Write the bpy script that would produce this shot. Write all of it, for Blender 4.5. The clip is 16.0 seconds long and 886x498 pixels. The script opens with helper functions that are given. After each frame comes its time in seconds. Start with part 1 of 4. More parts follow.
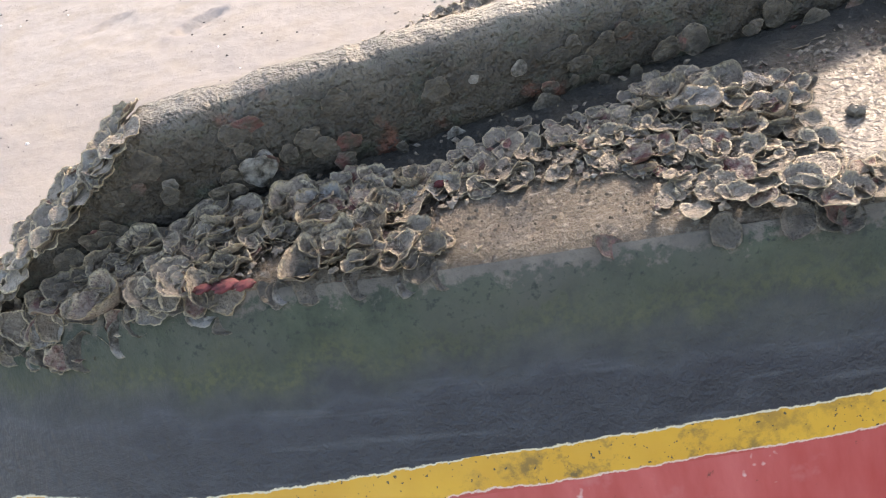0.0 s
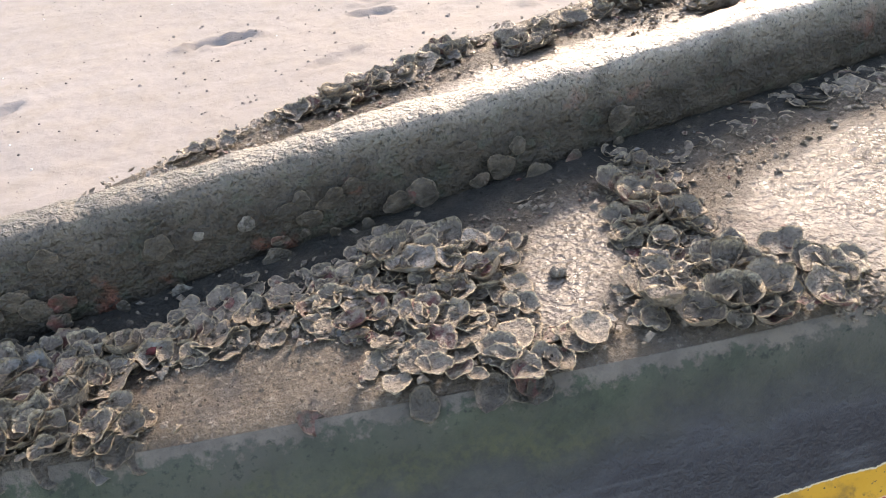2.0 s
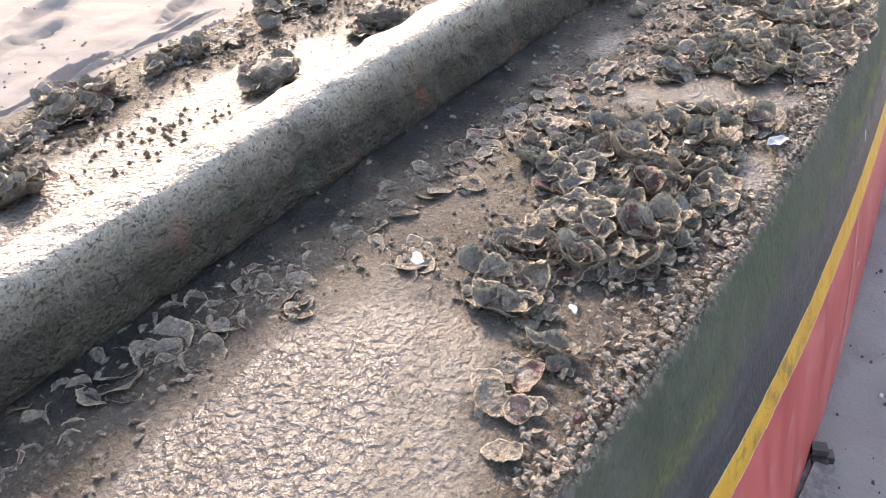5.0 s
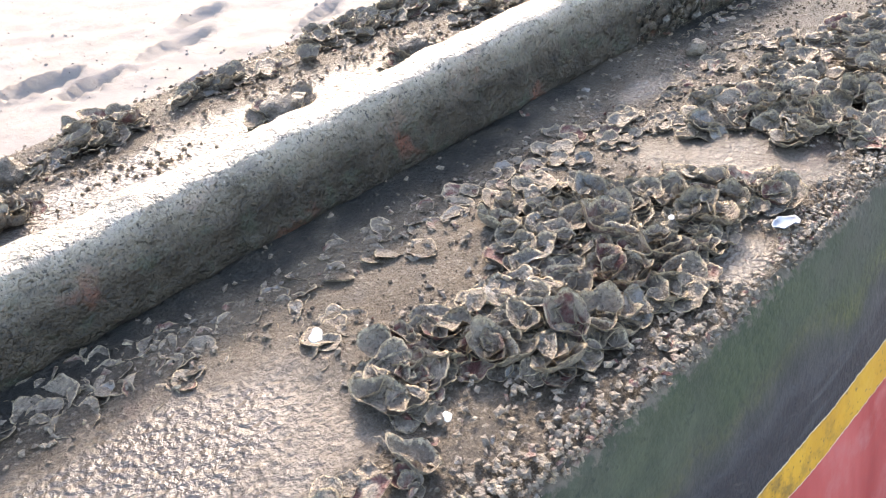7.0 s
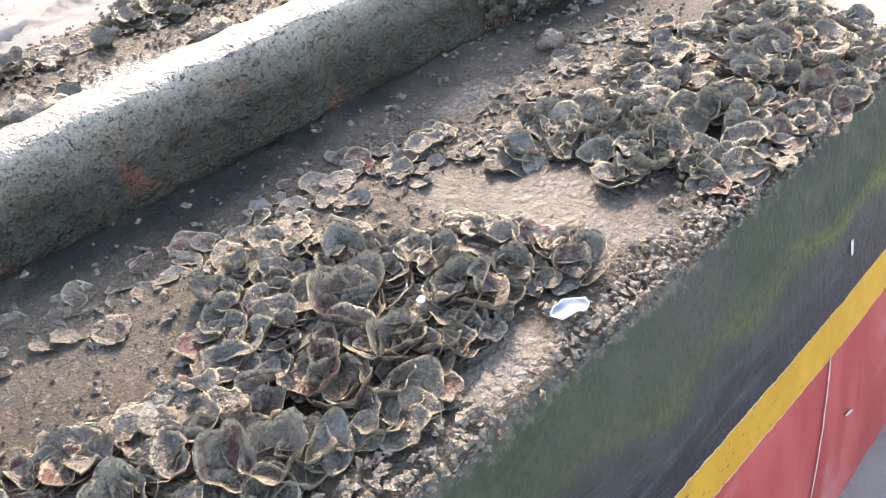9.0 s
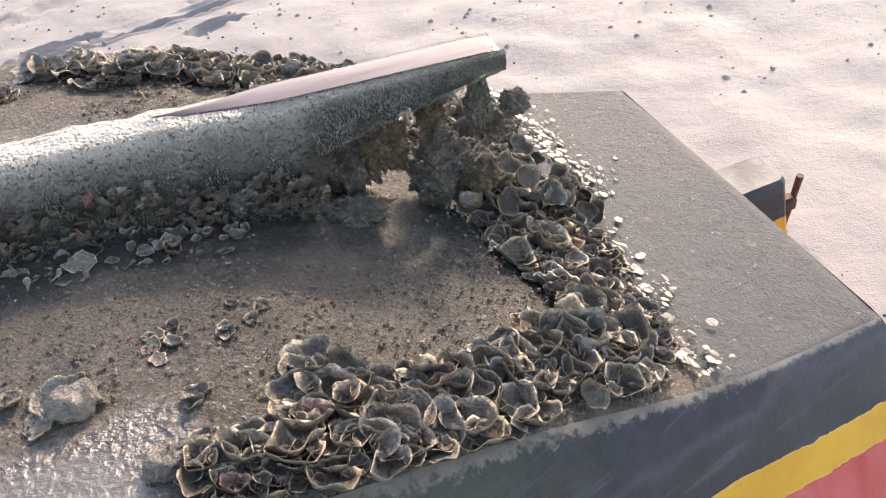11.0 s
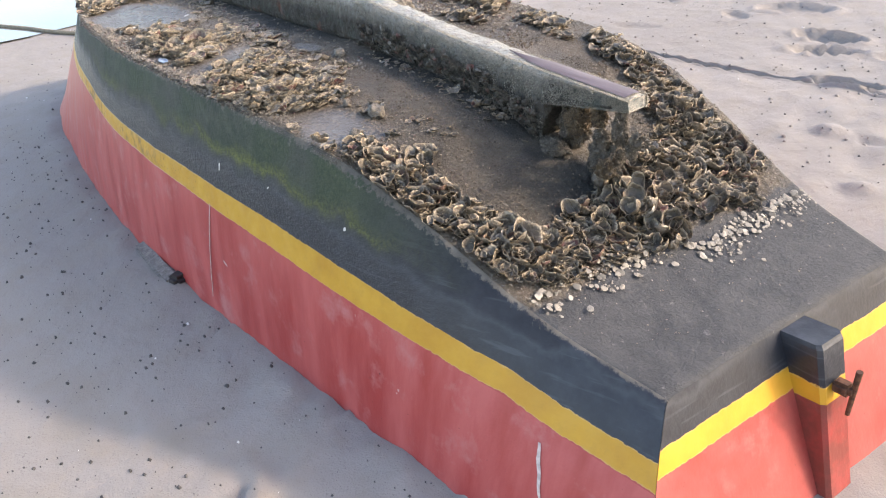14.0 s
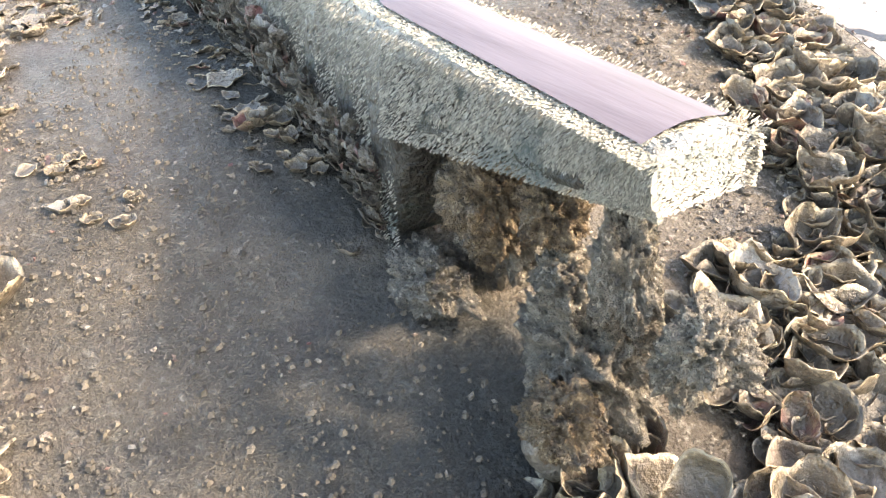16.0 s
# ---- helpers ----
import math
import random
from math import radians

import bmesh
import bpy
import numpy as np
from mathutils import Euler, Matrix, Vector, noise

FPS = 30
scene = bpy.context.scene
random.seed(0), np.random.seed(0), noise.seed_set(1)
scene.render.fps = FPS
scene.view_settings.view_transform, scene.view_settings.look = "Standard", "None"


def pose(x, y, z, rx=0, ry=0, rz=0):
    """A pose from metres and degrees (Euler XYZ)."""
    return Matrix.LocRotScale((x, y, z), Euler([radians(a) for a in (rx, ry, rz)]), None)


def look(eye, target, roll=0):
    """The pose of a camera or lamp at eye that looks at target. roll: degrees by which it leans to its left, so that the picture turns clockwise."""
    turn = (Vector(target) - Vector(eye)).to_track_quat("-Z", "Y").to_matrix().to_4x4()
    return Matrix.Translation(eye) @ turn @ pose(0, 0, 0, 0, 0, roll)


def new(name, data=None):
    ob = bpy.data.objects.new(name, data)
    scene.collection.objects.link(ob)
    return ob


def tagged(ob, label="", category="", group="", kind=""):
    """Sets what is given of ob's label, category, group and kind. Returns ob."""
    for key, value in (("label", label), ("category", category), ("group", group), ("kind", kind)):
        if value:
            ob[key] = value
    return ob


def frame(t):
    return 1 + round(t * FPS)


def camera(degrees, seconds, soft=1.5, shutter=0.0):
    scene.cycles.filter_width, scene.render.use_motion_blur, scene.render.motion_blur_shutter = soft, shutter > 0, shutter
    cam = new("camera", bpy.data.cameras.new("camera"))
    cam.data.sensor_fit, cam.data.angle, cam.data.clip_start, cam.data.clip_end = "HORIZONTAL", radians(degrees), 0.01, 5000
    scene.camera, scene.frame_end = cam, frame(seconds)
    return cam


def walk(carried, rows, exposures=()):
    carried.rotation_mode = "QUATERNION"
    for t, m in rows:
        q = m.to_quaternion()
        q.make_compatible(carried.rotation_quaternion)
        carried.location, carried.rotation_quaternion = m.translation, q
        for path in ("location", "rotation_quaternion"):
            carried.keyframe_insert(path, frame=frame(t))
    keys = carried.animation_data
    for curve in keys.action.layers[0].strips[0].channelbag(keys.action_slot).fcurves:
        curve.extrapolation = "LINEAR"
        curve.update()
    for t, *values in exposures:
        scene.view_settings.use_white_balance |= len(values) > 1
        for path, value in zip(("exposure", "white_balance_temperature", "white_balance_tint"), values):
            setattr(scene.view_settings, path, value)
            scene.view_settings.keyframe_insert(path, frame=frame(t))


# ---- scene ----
cam = camera(54.9, 16.0, soft=1.1)
PATH = [
    (0, (-3.185, -0.974, 1.14), (-3.004, 0.635, -0.034), -14.3),
    (0.5, (-3.154, -0.956, 1.158), (-2.928, 0.658, -0.001), -13.1),
    (1, (-3.119, -0.943, 1.173), (-2.837, 0.683, 0.043), -11.7),
    (1.5, (-3.083, -0.951, 1.191), (-2.701, 0.684, 0.105), -10.0),
    (2, (-3.019, -0.967, 1.192), (-2.461, 0.614, 0.102), -8.1),
    (2.5, (-2.948, -0.986, 1.199), (-2.216, 0.512, 0.094), -6.3),
    (2.8, (-2.908, -0.992, 1.203), (-2.057, 0.455, 0.117), -5.0),
    (3, (-2.876, -1.003, 1.206), (-1.956, 0.411, 0.133), -4.5),
    (3.5, (-2.793, -0.992, 1.211), (-1.727, 0.294, 0.111), -3.4),
    (4, (-2.627, -0.905, 1.214), (-1.506, 0.319, 0.098), -4.0),
    (4.5, (-2.508, -0.835, 1.207), (-1.319, 0.312, 0.081), -4.3),
    (5, (-2.436, -0.739, 1.211), (-1.117, 0.22, 0.053), -3.3),
    (5.2, (-2.413, -0.737, 1.21), (-1.087, 0.208, 0.049), -4.0),
    (7.3, (-2.098, -0.958, 1.212), (-1.156, 0.436, 0.131), -7.8),
    (7.5, (-2.053, -0.996, 1.202), (-1.173, 0.456, 0.145), -8.1),
    (8, (-1.944, -0.99, 1.192), (-1.107, 0.445, 0.08), -9.9),
    (8.5, (-1.881, -0.885, 1.146), (-0.92, 0.434, -0.011), -8.4),
    (9, (-1.765, -0.88, 1.153), (-0.806, 0.361, -0.089), -8.1),
    (9.5, (-1.489, -1.022, 1.183), (-0.712, 0.344, -0.053), -7.7),
    (10, (-1.163, -1.063, 1.183), (-0.495, 0.297, -0.121), -8.5),
    (10.1, (-1.077, -1.047, 1.172), (-0.413, 0.297, -0.152), -8.1),
    (10.2, (-0.98, -1.016, 1.158), (-0.322, 0.319, -0.178), -8.3),
    (12.3, (0.574, -0.864, 1.152), (-0.465, 0.474, 0.088), -10.0),
    (12.5, (0.717, -0.938, 1.175), (-0.529, 0.253, 0.16), -9.4),
    (13, (0.932, -1.079, 1.204), (-0.426, 0.027, 0.239), -8.2),
    (13.5, (1.093, -1.236, 1.249), (-0.367, -0.228, 0.326), -6.3),
    (14, (1.121, -1.204, 1.231), (-0.379, -0.266, 0.297), -6.9),
    (14.5, (0.948, -0.991, 1.183), (-0.548, -0.09, 0.208), -11.0),
    (14.7, (0.801, -0.775, 1.133), (-0.712, 0.101, 0.161), -11.6),
    (15, (0.596, -0.539, 1.029), (-0.938, 0.372, 0.126), -10.0),
    (15.5, (0.348, -0.334, 0.94), (-1.213, 0.467, -0.021), -8.7),
    (16, (0.233, -0.233, 0.808), (-1.388, 0.459, -0.137), -8.6),
]
walk(cam, [(t, look(eye, target, roll)) for t, eye, target, roll in PATH],
     exposures=[(0, 2.14, 7800, 16), (3.5, 2.05, 7700, 18), (5.2, 2.22, 7600, 19), (7.3, 2.47, 7400, 16), (9, 2.48, 7450, 16), (10.2, 2.27, 7450, 17), (12.3, 2.15, 7150, 14), (14.3, 1.93, 7250, 15), (15, 1.83, 7600, 12), (15.5, 2.68, 7500, 12), (16, 3.10, 7550, 11)])
# ---- world, sun, exposure ----
SUN_AZ, SUN_EL = 49.0, 31.0          # degrees from +x towards +y, and above the horizon
world = bpy.data.worlds.new("sky")
scene.world = world
world.use_nodes = True
wn = world.node_tree
sky = wn.nodes.new("ShaderNodeTexSky")
sky.sky_type, sky.sun_disc = "NISHITA", False
sky.sun_elevation, sky.sun_rotation = radians(SUN_EL), radians(90 - SUN_AZ)
sky.air_density, sky.dust_density = 1.0, 1.6
wn.links.new(sky.outputs[0], wn.nodes["Background"].inputs[0])
wn.nodes["Background"].inputs[1].default_value = 0.15
sun = new("sun", bpy.data.lights.new("sun", "SUN"))
sun.data.energy, sun.data.angle, sun.data.color = 1.16, radians(4.0), (1.0, 0.905, 0.79)
to_sun = Vector((math.cos(radians(SUN_AZ)) * math.cos(radians(SUN_EL)), math.sin(radians(SUN_AZ)) * math.cos(radians(SUN_EL)), math.sin(radians(SUN_EL))))
sun.matrix_world = look(to_sun * 30, (0, 0, 0))



# ---- material helpers ----
class Mat:
    """A node material with short calls for the nodes it needs."""

    def __init__(self, name):
        self.m = bpy.data.materials.new(name)
        self.m.use_nodes = True
        self.t = self.m.node_tree
        self.b = self.t.nodes["Principled BSDF"]
        self.co = self.t.nodes.new("ShaderNodeNewGeometry").outputs["Position"]

    def put(self, socket, value):
        if isinstance(value, bpy.types.NodeSocket):
            self.t.links.new(value, socket)
        else:
            socket.default_value = (*value, 1.0) if isinstance(value, tuple) and len(value) == 3 and socket.type == "RGBA" else value

    def noise(self, scale, detail=4.0, rough=0.55, co=None, distort=0.0):
        n = self.t.nodes.new("ShaderNodeTexNoise")
        self.put(n.inputs["Vector"], co or self.co)
        n.inputs["Scale"].default_value, n.inputs["Detail"].default_value = scale, detail
        n.inputs["Roughness"].default_value, n.inputs["Distortion"].default_value = rough, distort
        return n.outputs["Fac"]

    def voronoi(self, scale, feature="F1", co=None):
        n = self.t.nodes.new("ShaderNodeTexVoronoi")
        n.feature = feature
        self.put(n.inputs["Vector"], co or self.co)
        n.inputs["Scale"].default_value = scale
        return n.outputs["Distance"]

    def stretch(self, x, y, z):
        n = self.t.nodes.new("ShaderNodeMapping")
        self.put(n.inputs["Vector"], self.co)
        n.inputs["Scale"].default_value = (x, y, z)
        return n.outputs[0]

    def attr(self, name):
        n = self.t.nodes.new("ShaderNodeAttribute")
        n.attribute_name = name
        return n.outputs["Fac"]

    def math(self, op, a, b=0.0, clamp=False):
        n = self.t.nodes.new("ShaderNodeMath")
        n.operation, n.use_clamp = op, clamp
        self.put(n.inputs[0], a), self.put(n.inputs[1], b)
        return n.outputs[0]

    def span(self, v, lo, hi, to0=0.0, to1=1.0):
        n = self.t.nodes.new("ShaderNodeMapRange")
        self.put(n.inputs[0], v)
        for k, val in zip((1, 2, 3, 4), (lo, hi, to0, to1)):
            self.put(n.inputs[k], val)
        return n.outputs[0]

    def mix(self, f, a, b):
        n = self.t.nodes.new("ShaderNodeMix")
        n.data_type = "RGBA"
        self.put(n.inputs[0], f), self.put(n.inputs[6], a), self.put(n.inputs[7], b)
        return n.outputs[2]

    def bump(self, height, strength=0.5, distance=0.01, normal=None):
        n = self.t.nodes.new("ShaderNodeBump")
        n.inputs["Strength"].default_value, n.inputs["Distance"].default_value = strength, distance
        self.put(n.inputs["Height"], height)
        if normal:
            self.put(n.inputs["Normal"], normal)
        return n.outputs[0]

    def rand(self):
        o = self.t.nodes.new("ShaderNodeObjectInfo").outputs["Random"]
        g = self.t.nodes.new("ShaderNodeNewGeometry").outputs["Random Per Island"]
        return self.math("FRACT", self.math("ADD", o, g))

    def done(self, color, rough=0.7, normal=None, metal=0.0, spec=0.5):
        self.put(self.b.inputs["Base Color"], color), self.put(self.b.inputs["Roughness"], rough)
        self.b.inputs["Metallic"].default_value = metal
        self.put(self.b.inputs["Specular IOR Level"], spec)
        if normal:
            self.put(self.b.inputs["Normal"], normal)
        return self.m


def mat_sand():
    m = Mat("beach_sand")
    big, mid, fine = m.noise(0.6, 3), m.noise(6, 5), m.noise(260, 2)
    c = m.mix(m.span(big, 0.35, 0.65), (0.238, 0.213, 0.190), (0.288, 0.263, 0.239))
    c = m.mix(m.span(mid, 0.45, 0.75), c, (0.247, 0.218, 0.184))
    c = m.mix(m.span(fine, 0.62, 0.75), c, (0.17, 0.15, 0.13))
    n = m.bump(m.noise(14, 5, 0.5), 0.4, 0.018)
    n = m.bump(m.noise(60, 4, 0.6), 0.3, 0.006, n)
    n = m.bump(m.noise(240, 3), 0.4, 0.004, n)
    return m.done(c, m.span(big, 0.3, 0.7, 0.72, 0.92), n, 0.0, 0.3)


def mat_crust():
    """Wet silty sand lying on the hull bottom; bare black paint towards the stern."""
    m = Mat("wet_silt")
    big, mid = m.noise(3.2, 4), m.noise(17, 5)
    grain, grit = m.noise(150, 3), m.noise(420, 2)
    c = m.mix(m.span(big, 0.38, 0.62), (0.112, 0.089, 0.065), (0.185, 0.150, 0.112))
    c = m.mix(m.span(mid, 0.52, 0.74), c, (0.11, 0.10, 0.09))
    c = m.mix(m.span(m.noise(7, 4), 0.62, 0.70, 0, 0.5), c, (0.15, 0.10, 0.085))
    c = m.mix(m.span(m.noise(5, 4), 0.52, 0.66, 0, 0.6), c, (0.205, 0.162, 0.115))
    c = m.mix(m.span(grain, 0.56, 0.70), c, (0.30, 0.262, 0.21))
    c = m.mix(m.span(grit, 0.64, 0.70), c, (0.05, 0.045, 0.04))
    # Blue-black film and the keel's shade, painted as one dark tone.
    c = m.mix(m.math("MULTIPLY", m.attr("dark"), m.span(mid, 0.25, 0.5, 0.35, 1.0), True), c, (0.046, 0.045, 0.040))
    black = m.mix(m.span(mid, 0.35, 0.7), (0.040, 0.041, 0.043), (0.075, 0.074, 0.073))
    black = m.mix(m.span(m.noise(60, 5, 0.7), 0.62, 0.70), black, (0.13, 0.125, 0.12))
    edge = m.span(m.math("ADD", m.attr("paint"), m.span(mid, 0.3, 0.7, -0.3, 0.3)), 0.3, 0.7)
    c = m.mix(m.span(m.attr("wet"), 0.4, 0.9, 0.0, 0.55), c, (0.065, 0.055, 0.046))
    c = m.mix(edge, c, black)
    wet = m.span(m.attr("wet"), 0.0, 1.0, 0.54, 0.23)
    r = m.math("ADD", wet, m.span(mid, 0.3, 0.7, -0.05, 0.12))
    r = m.math("ADD", r, m.math("MULTIPLY", edge, 0.12))
    lumpy = m.math("ADD", m.noise(120, 3, 0.5, None, 0.25), m.math("MULTIPLY", m.voronoi(135, "SMOOTH_F1"), 0.35))
    lumpy = m.math("SUBTRACT", lumpy, 0.63)
    lumpy = m.math("MULTIPLY", lumpy, m.span(edge, 0.0, 1.0, 1.0, 0.12))
    lumpy = m.math("MULTIPLY", lumpy, m.span(m.attr("wet"), 0.92, 1.0, 1.0, 0.4))
    lumpy = m.math("MULTIPLY", lumpy, m.span(m.attr("wet"), 0.5, 0.8, 0.62, 1.0))
    n = m.bump(lumpy, 1.0, 0.008)
    dry = m.span(m.attr("wet"), 0.4, 0.85, 1.0, 0.06)
    dry = m.math("MULTIPLY", dry, m.span(edge, 0.0, 1.0, 1.0, 0.25))
    clot = m.math("ADD", m.noise(85, 5, 0.72, None, 0.6), m.math("MULTIPLY", m.noise(33, 3, 0.6), 0.6))
    n = m.bump(m.math("MULTIPLY", m.math("SUBTRACT", clot, 0.8), dry), 1.0, 0.018, n)
    n = m.bump(m.math("MULTIPLY", m.math("SUBTRACT", m.noise(260, 4, 0.7), 0.5), dry), 0.8, 0.006, n)
    n = m.bump(m.math("MULTIPLY", m.math("SUBTRACT", grain, 0.5), dry), 0.5, 0.004, n)
    n = m.bump(m.math("MULTIPLY", m.math("SUBTRACT", grit, 0.5), dry), 0.4, 0.002, n)
    return m.done(c, r, n, 0.0, m.span(m.attr("wet"), 0.3, 0.9, 0.28, 0.75))


def mat_band():
    """Dark bottom paint under algae: green film above, bare black paint below."""
    m = Mat("algae_on_black_paint")
    s = m.attr("band")
    wob = m.math("ADD", s, m.span(m.noise(9, 5), 0.3, 0.7, -0.022, 0.022))
    mid, fine = m.noise(22, 6, 0.65), m.noise(120, 4, 0.65)
    green = m.mix(m.span(mid, 0.35, 0.65), (0.020, 0.030, 0.018), (0.062, 0.074, 0.046))
    green = m.mix(m.span(m.noise(5, 4), 0.42, 0.66), green, (0.062, 0.063, 0.049))
    green = m.mix(m.span(fine, 0.56, 0.68), green, (0.020, 0.028, 0.020))
    young = m.attr("fresh")
    green = m.mix(m.math("MULTIPLY", young, m.span(m.noise(6, 4), 0.42, 0.62, 0.0, 0.75)), green, m.mix(m.span(fine, 0.4, 0.6), (0.020, 0.036, 0.015), (0.055, 0.072, 0.032)))
    moss = m.mix(m.span(fine, 0.4, 0.6), (0.045, 0.055, 0.018), (0.125, 0.135, 0.030))
    black = m.mix(m.span(mid, 0.4, 0.7), (0.012, 0.014, 0.020), (0.024, 0.027, 0.034))
    lines = m.noise(30, 3, 0.5, m.stretch(0.25, 0.25, 3))
    black = m.mix(m.span(lines, 0.60, 0.70, 0, 0.25), black, (0.11, 0.12, 0.13))
    worn = m.mix(m.span(m.math("ABSOLUTE", m.math("SUBTRACT", wob, 0.070)), 0.0, 0.014, 0.32, 0.0), black, (0.075, 0.08, 0.085))
    edge = m.attr("mossy")
    olive = m.mix(m.span(mid, 0.4, 0.65), (0.026, 0.029, 0.028), (0.050, 0.052, 0.044))
    c = m.mix(m.span(wob, 0.068, 0.090), worn, olive)
    c = m.mix(m.math("MULTIPLY", m.span(wob, 0.092, 0.110), m.math("MULTIPLY", m.span(m.noise(2.2, 3), 0.4, 0.6, 0.3, 1.0), m.span(young, 0.0, 1.0, 0.35, 1.0))), c, moss)
    c = m.mix(m.span(wob, 0.112, 0.138), c, green)
    c = m.mix(edge, worn, c)
    creep = m.span(m.math("ADD", m.attr("lip"), m.span(m.noise(70, 4, 0.7), 0.3, 0.7, -0.55, 0.35)), 0.35, 0.65)
    c = m.mix(creep, c, m.mix(m.span(mid, 0.4, 0.6), (0.095, 0.083, 0.067), (0.145, 0.124, 0.098)))
    even = m.span(edge, 0.0, 1.0, 0.2, 1.0)
    n = m.bump(m.math("MULTIPLY", fine, even), 0.6, 0.006)
    n = m.bump(m.math("MULTIPLY", mid, even), 0.4, 0.01, n)
    return m.done(c, m.span(wob, 0.05, 0.12, 0.42, 0.8), n)


def ragged(m, s):
    """Where the stripe's paint stops short at its two edges."""
    jag = m.math("ADD", m.span(m.noise(60, 5, 0.7), 0.3, 0.7, -0.0022, 0.0022), m.span(m.noise(9, 3), 0.3, 0.7, -0.002, 0.002))
    return m.math("ADD", s, jag)


def mat_yellow():
    m = Mat("yellow_stripe_paint")
    s = ragged(m, m.attr("band"))
    h = m.attr("height")
    c = m.mix(m.span(m.noise(8, 4), 0.35, 0.65), (0.48, 0.235, 0.012), (0.57, 0.305, 0.022))
    grime = m.math("MULTIPLY", m.span(m.noise(26, 6, 0.7), 0.50, 0.62), m.span(m.noise(3.0, 3), 0.45, 0.6))
    c = m.mix(m.math("MULTIPLY", grime, m.span(m.attr("mossy"), 0.0, 1.0, 0.08, 0.85)), c, (0.07, 0.05, 0.02))
    c = m.mix(m.math("MULTIPLY", m.span(m.noise(170, 2), 0.66, 0.7), m.span(m.attr("mossy"), 0.0, 1.0, 0.05, 1.0)), c, (0.06, 0.045, 0.02))
    chips = m.span(m.attr("mossy"), 0.0, 1.0, 0.2, 1.0)
    c = m.mix(m.math("MULTIPLY", m.span(s, -0.0034, -0.0026), chips), c, (0.55, 0.48, 0.34))
    c = m.mix(m.span(s, -0.0018, -0.0006), c, (0.02, 0.022, 0.028))
    low = m.math("ADD", s, h)
    c = m.mix(m.math("MULTIPLY", m.span(low, 0.0035, 0.0022), chips), c, (0.60, 0.42, 0.35))
    c = m.mix(m.span(low, 0.0018, 0.0006), c, (0.36, 0.05, 0.04))
    n = m.bump(m.noise(45, 4), 0.2, 0.004)
    return m.done(c, m.span(m.noise(30, 3), 0.3, 0.7, 0.38, 0.6), n)


def mat_red(name="faded_red_paint", worn=0.0):
    m = Mat(name)
    streak = m.noise(5, 5, 0.6, m.stretch(3.0, 1.2, 0.7))
    c = m.mix(m.span(streak, 0.35, 0.65), (0.36, 0.040, 0.034), (0.47, 0.092, 0.082))
    c = m.mix(m.span(m.noise(9, 5, 0.65), 0.55, 0.72), c, (0.46, 0.15, 0.14))
    c = m.mix(m.span(m.noise(70, 4, 0.7), 0.68, 0.74), c, (0.16, 0.03, 0.025))
    c = m.mix(m.span(m.noise(12, 4, 0.7), 0.70, 0.73), c, (0.55, 0.32, 0.29))
    # Mottled brown stain; on the transom it also darkens the red as painted shade.
    c = m.mix(m.span(m.noise(14, 5, 0.7), 0.30, 0.55, 0.3 * worn, worn), c, (0.11, 0.035, 0.024))
    n = m.bump(m.noise(16, 4, 0.5, m.stretch(1, 1, 0.4)), 0.25, 0.01)
    n = m.bump(m.noise(200, 2), 0.1, 0.002, n)
    return m.done(c, m.span(streak, 0.3, 0.7, 0.36, 0.52), n)


def mat_shell(name="oyster_shell", low=(0.175, 0.143, 0.108), high=(0.345, 0.285, 0.218), bright=(0.44, 0.37, 0.275), wet=0.0, inside=0.0, pale=1.0, rough=1.0):
    m = Mat(name)
    r, k = m.rand(), m.attr("rim")
    fine, mid = m.noise(230, 4, 0.7), m.noise(60, 4)
    c = m.mix(r, low, high)
    c = m.mix(m.span(mid, 0.44, 0.70), c, (0.17, 0.142, 0.112))
    c = m.mix(m.span(fine, 0.54, 0.70, 0.0, 0.7), c, bright)
    c = m.mix(m.span(fine, 0.42, 0.32, 0.0, 0.75), c, (0.055, 0.045, 0.034))
    c = m.mix(m.math("MULTIPLY", m.span(r, 0.86, 0.92), m.span(mid, 0.4, 0.6)), c, (0.17, 0.07, 0.06))
    c = m.mix(m.math("MULTIPLY", m.span(r, 0.10, 0.05), m.span(mid, 0.4, 0.6)), c, (0.30, 0.285, 0.26))
    # inside: how strongly the valve darkens inward from its lip
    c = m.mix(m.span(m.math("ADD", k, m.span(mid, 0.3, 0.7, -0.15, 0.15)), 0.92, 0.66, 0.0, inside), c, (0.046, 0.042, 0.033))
    lip = m.math("MULTIPLY", m.span(m.math("ADD", k, m.span(fine, 0.3, 0.7, -0.10, 0.10)), 0.86, 0.97), m.span(m.noise(38, 3), 0.32, 0.46, 0.0, pale))
    c = m.mix(lip, c, m.mix(m.math("FRACT", m.math("MULTIPLY", r, 7.3)), (0.40, 0.31, 0.19), (0.60, 0.50, 0.34)))
    n = m.bump(fine, 0.8 * rough, 0.0065)
    n = m.bump(m.noise(95, 4, 0.65), 0.9 * rough, 0.012, n)
    return m.done(c, m.span(mid, 0.3, 0.7, 0.33 - wet, 0.58 - wet), n)


def mat_spat():
    m = Mat("pale_young_shell")
    r = m.rand()
    c = m.mix(r, (0.085, 0.074, 0.056), (0.28, 0.25, 0.20))
    c = m.mix(m.span(m.noise(160, 4, 0.7), 0.55, 0.68), c, (0.12, 0.10, 0.08))
    return m.done(c, 0.4, m.bump(m.noise(220, 3), 0.4, 0.003))


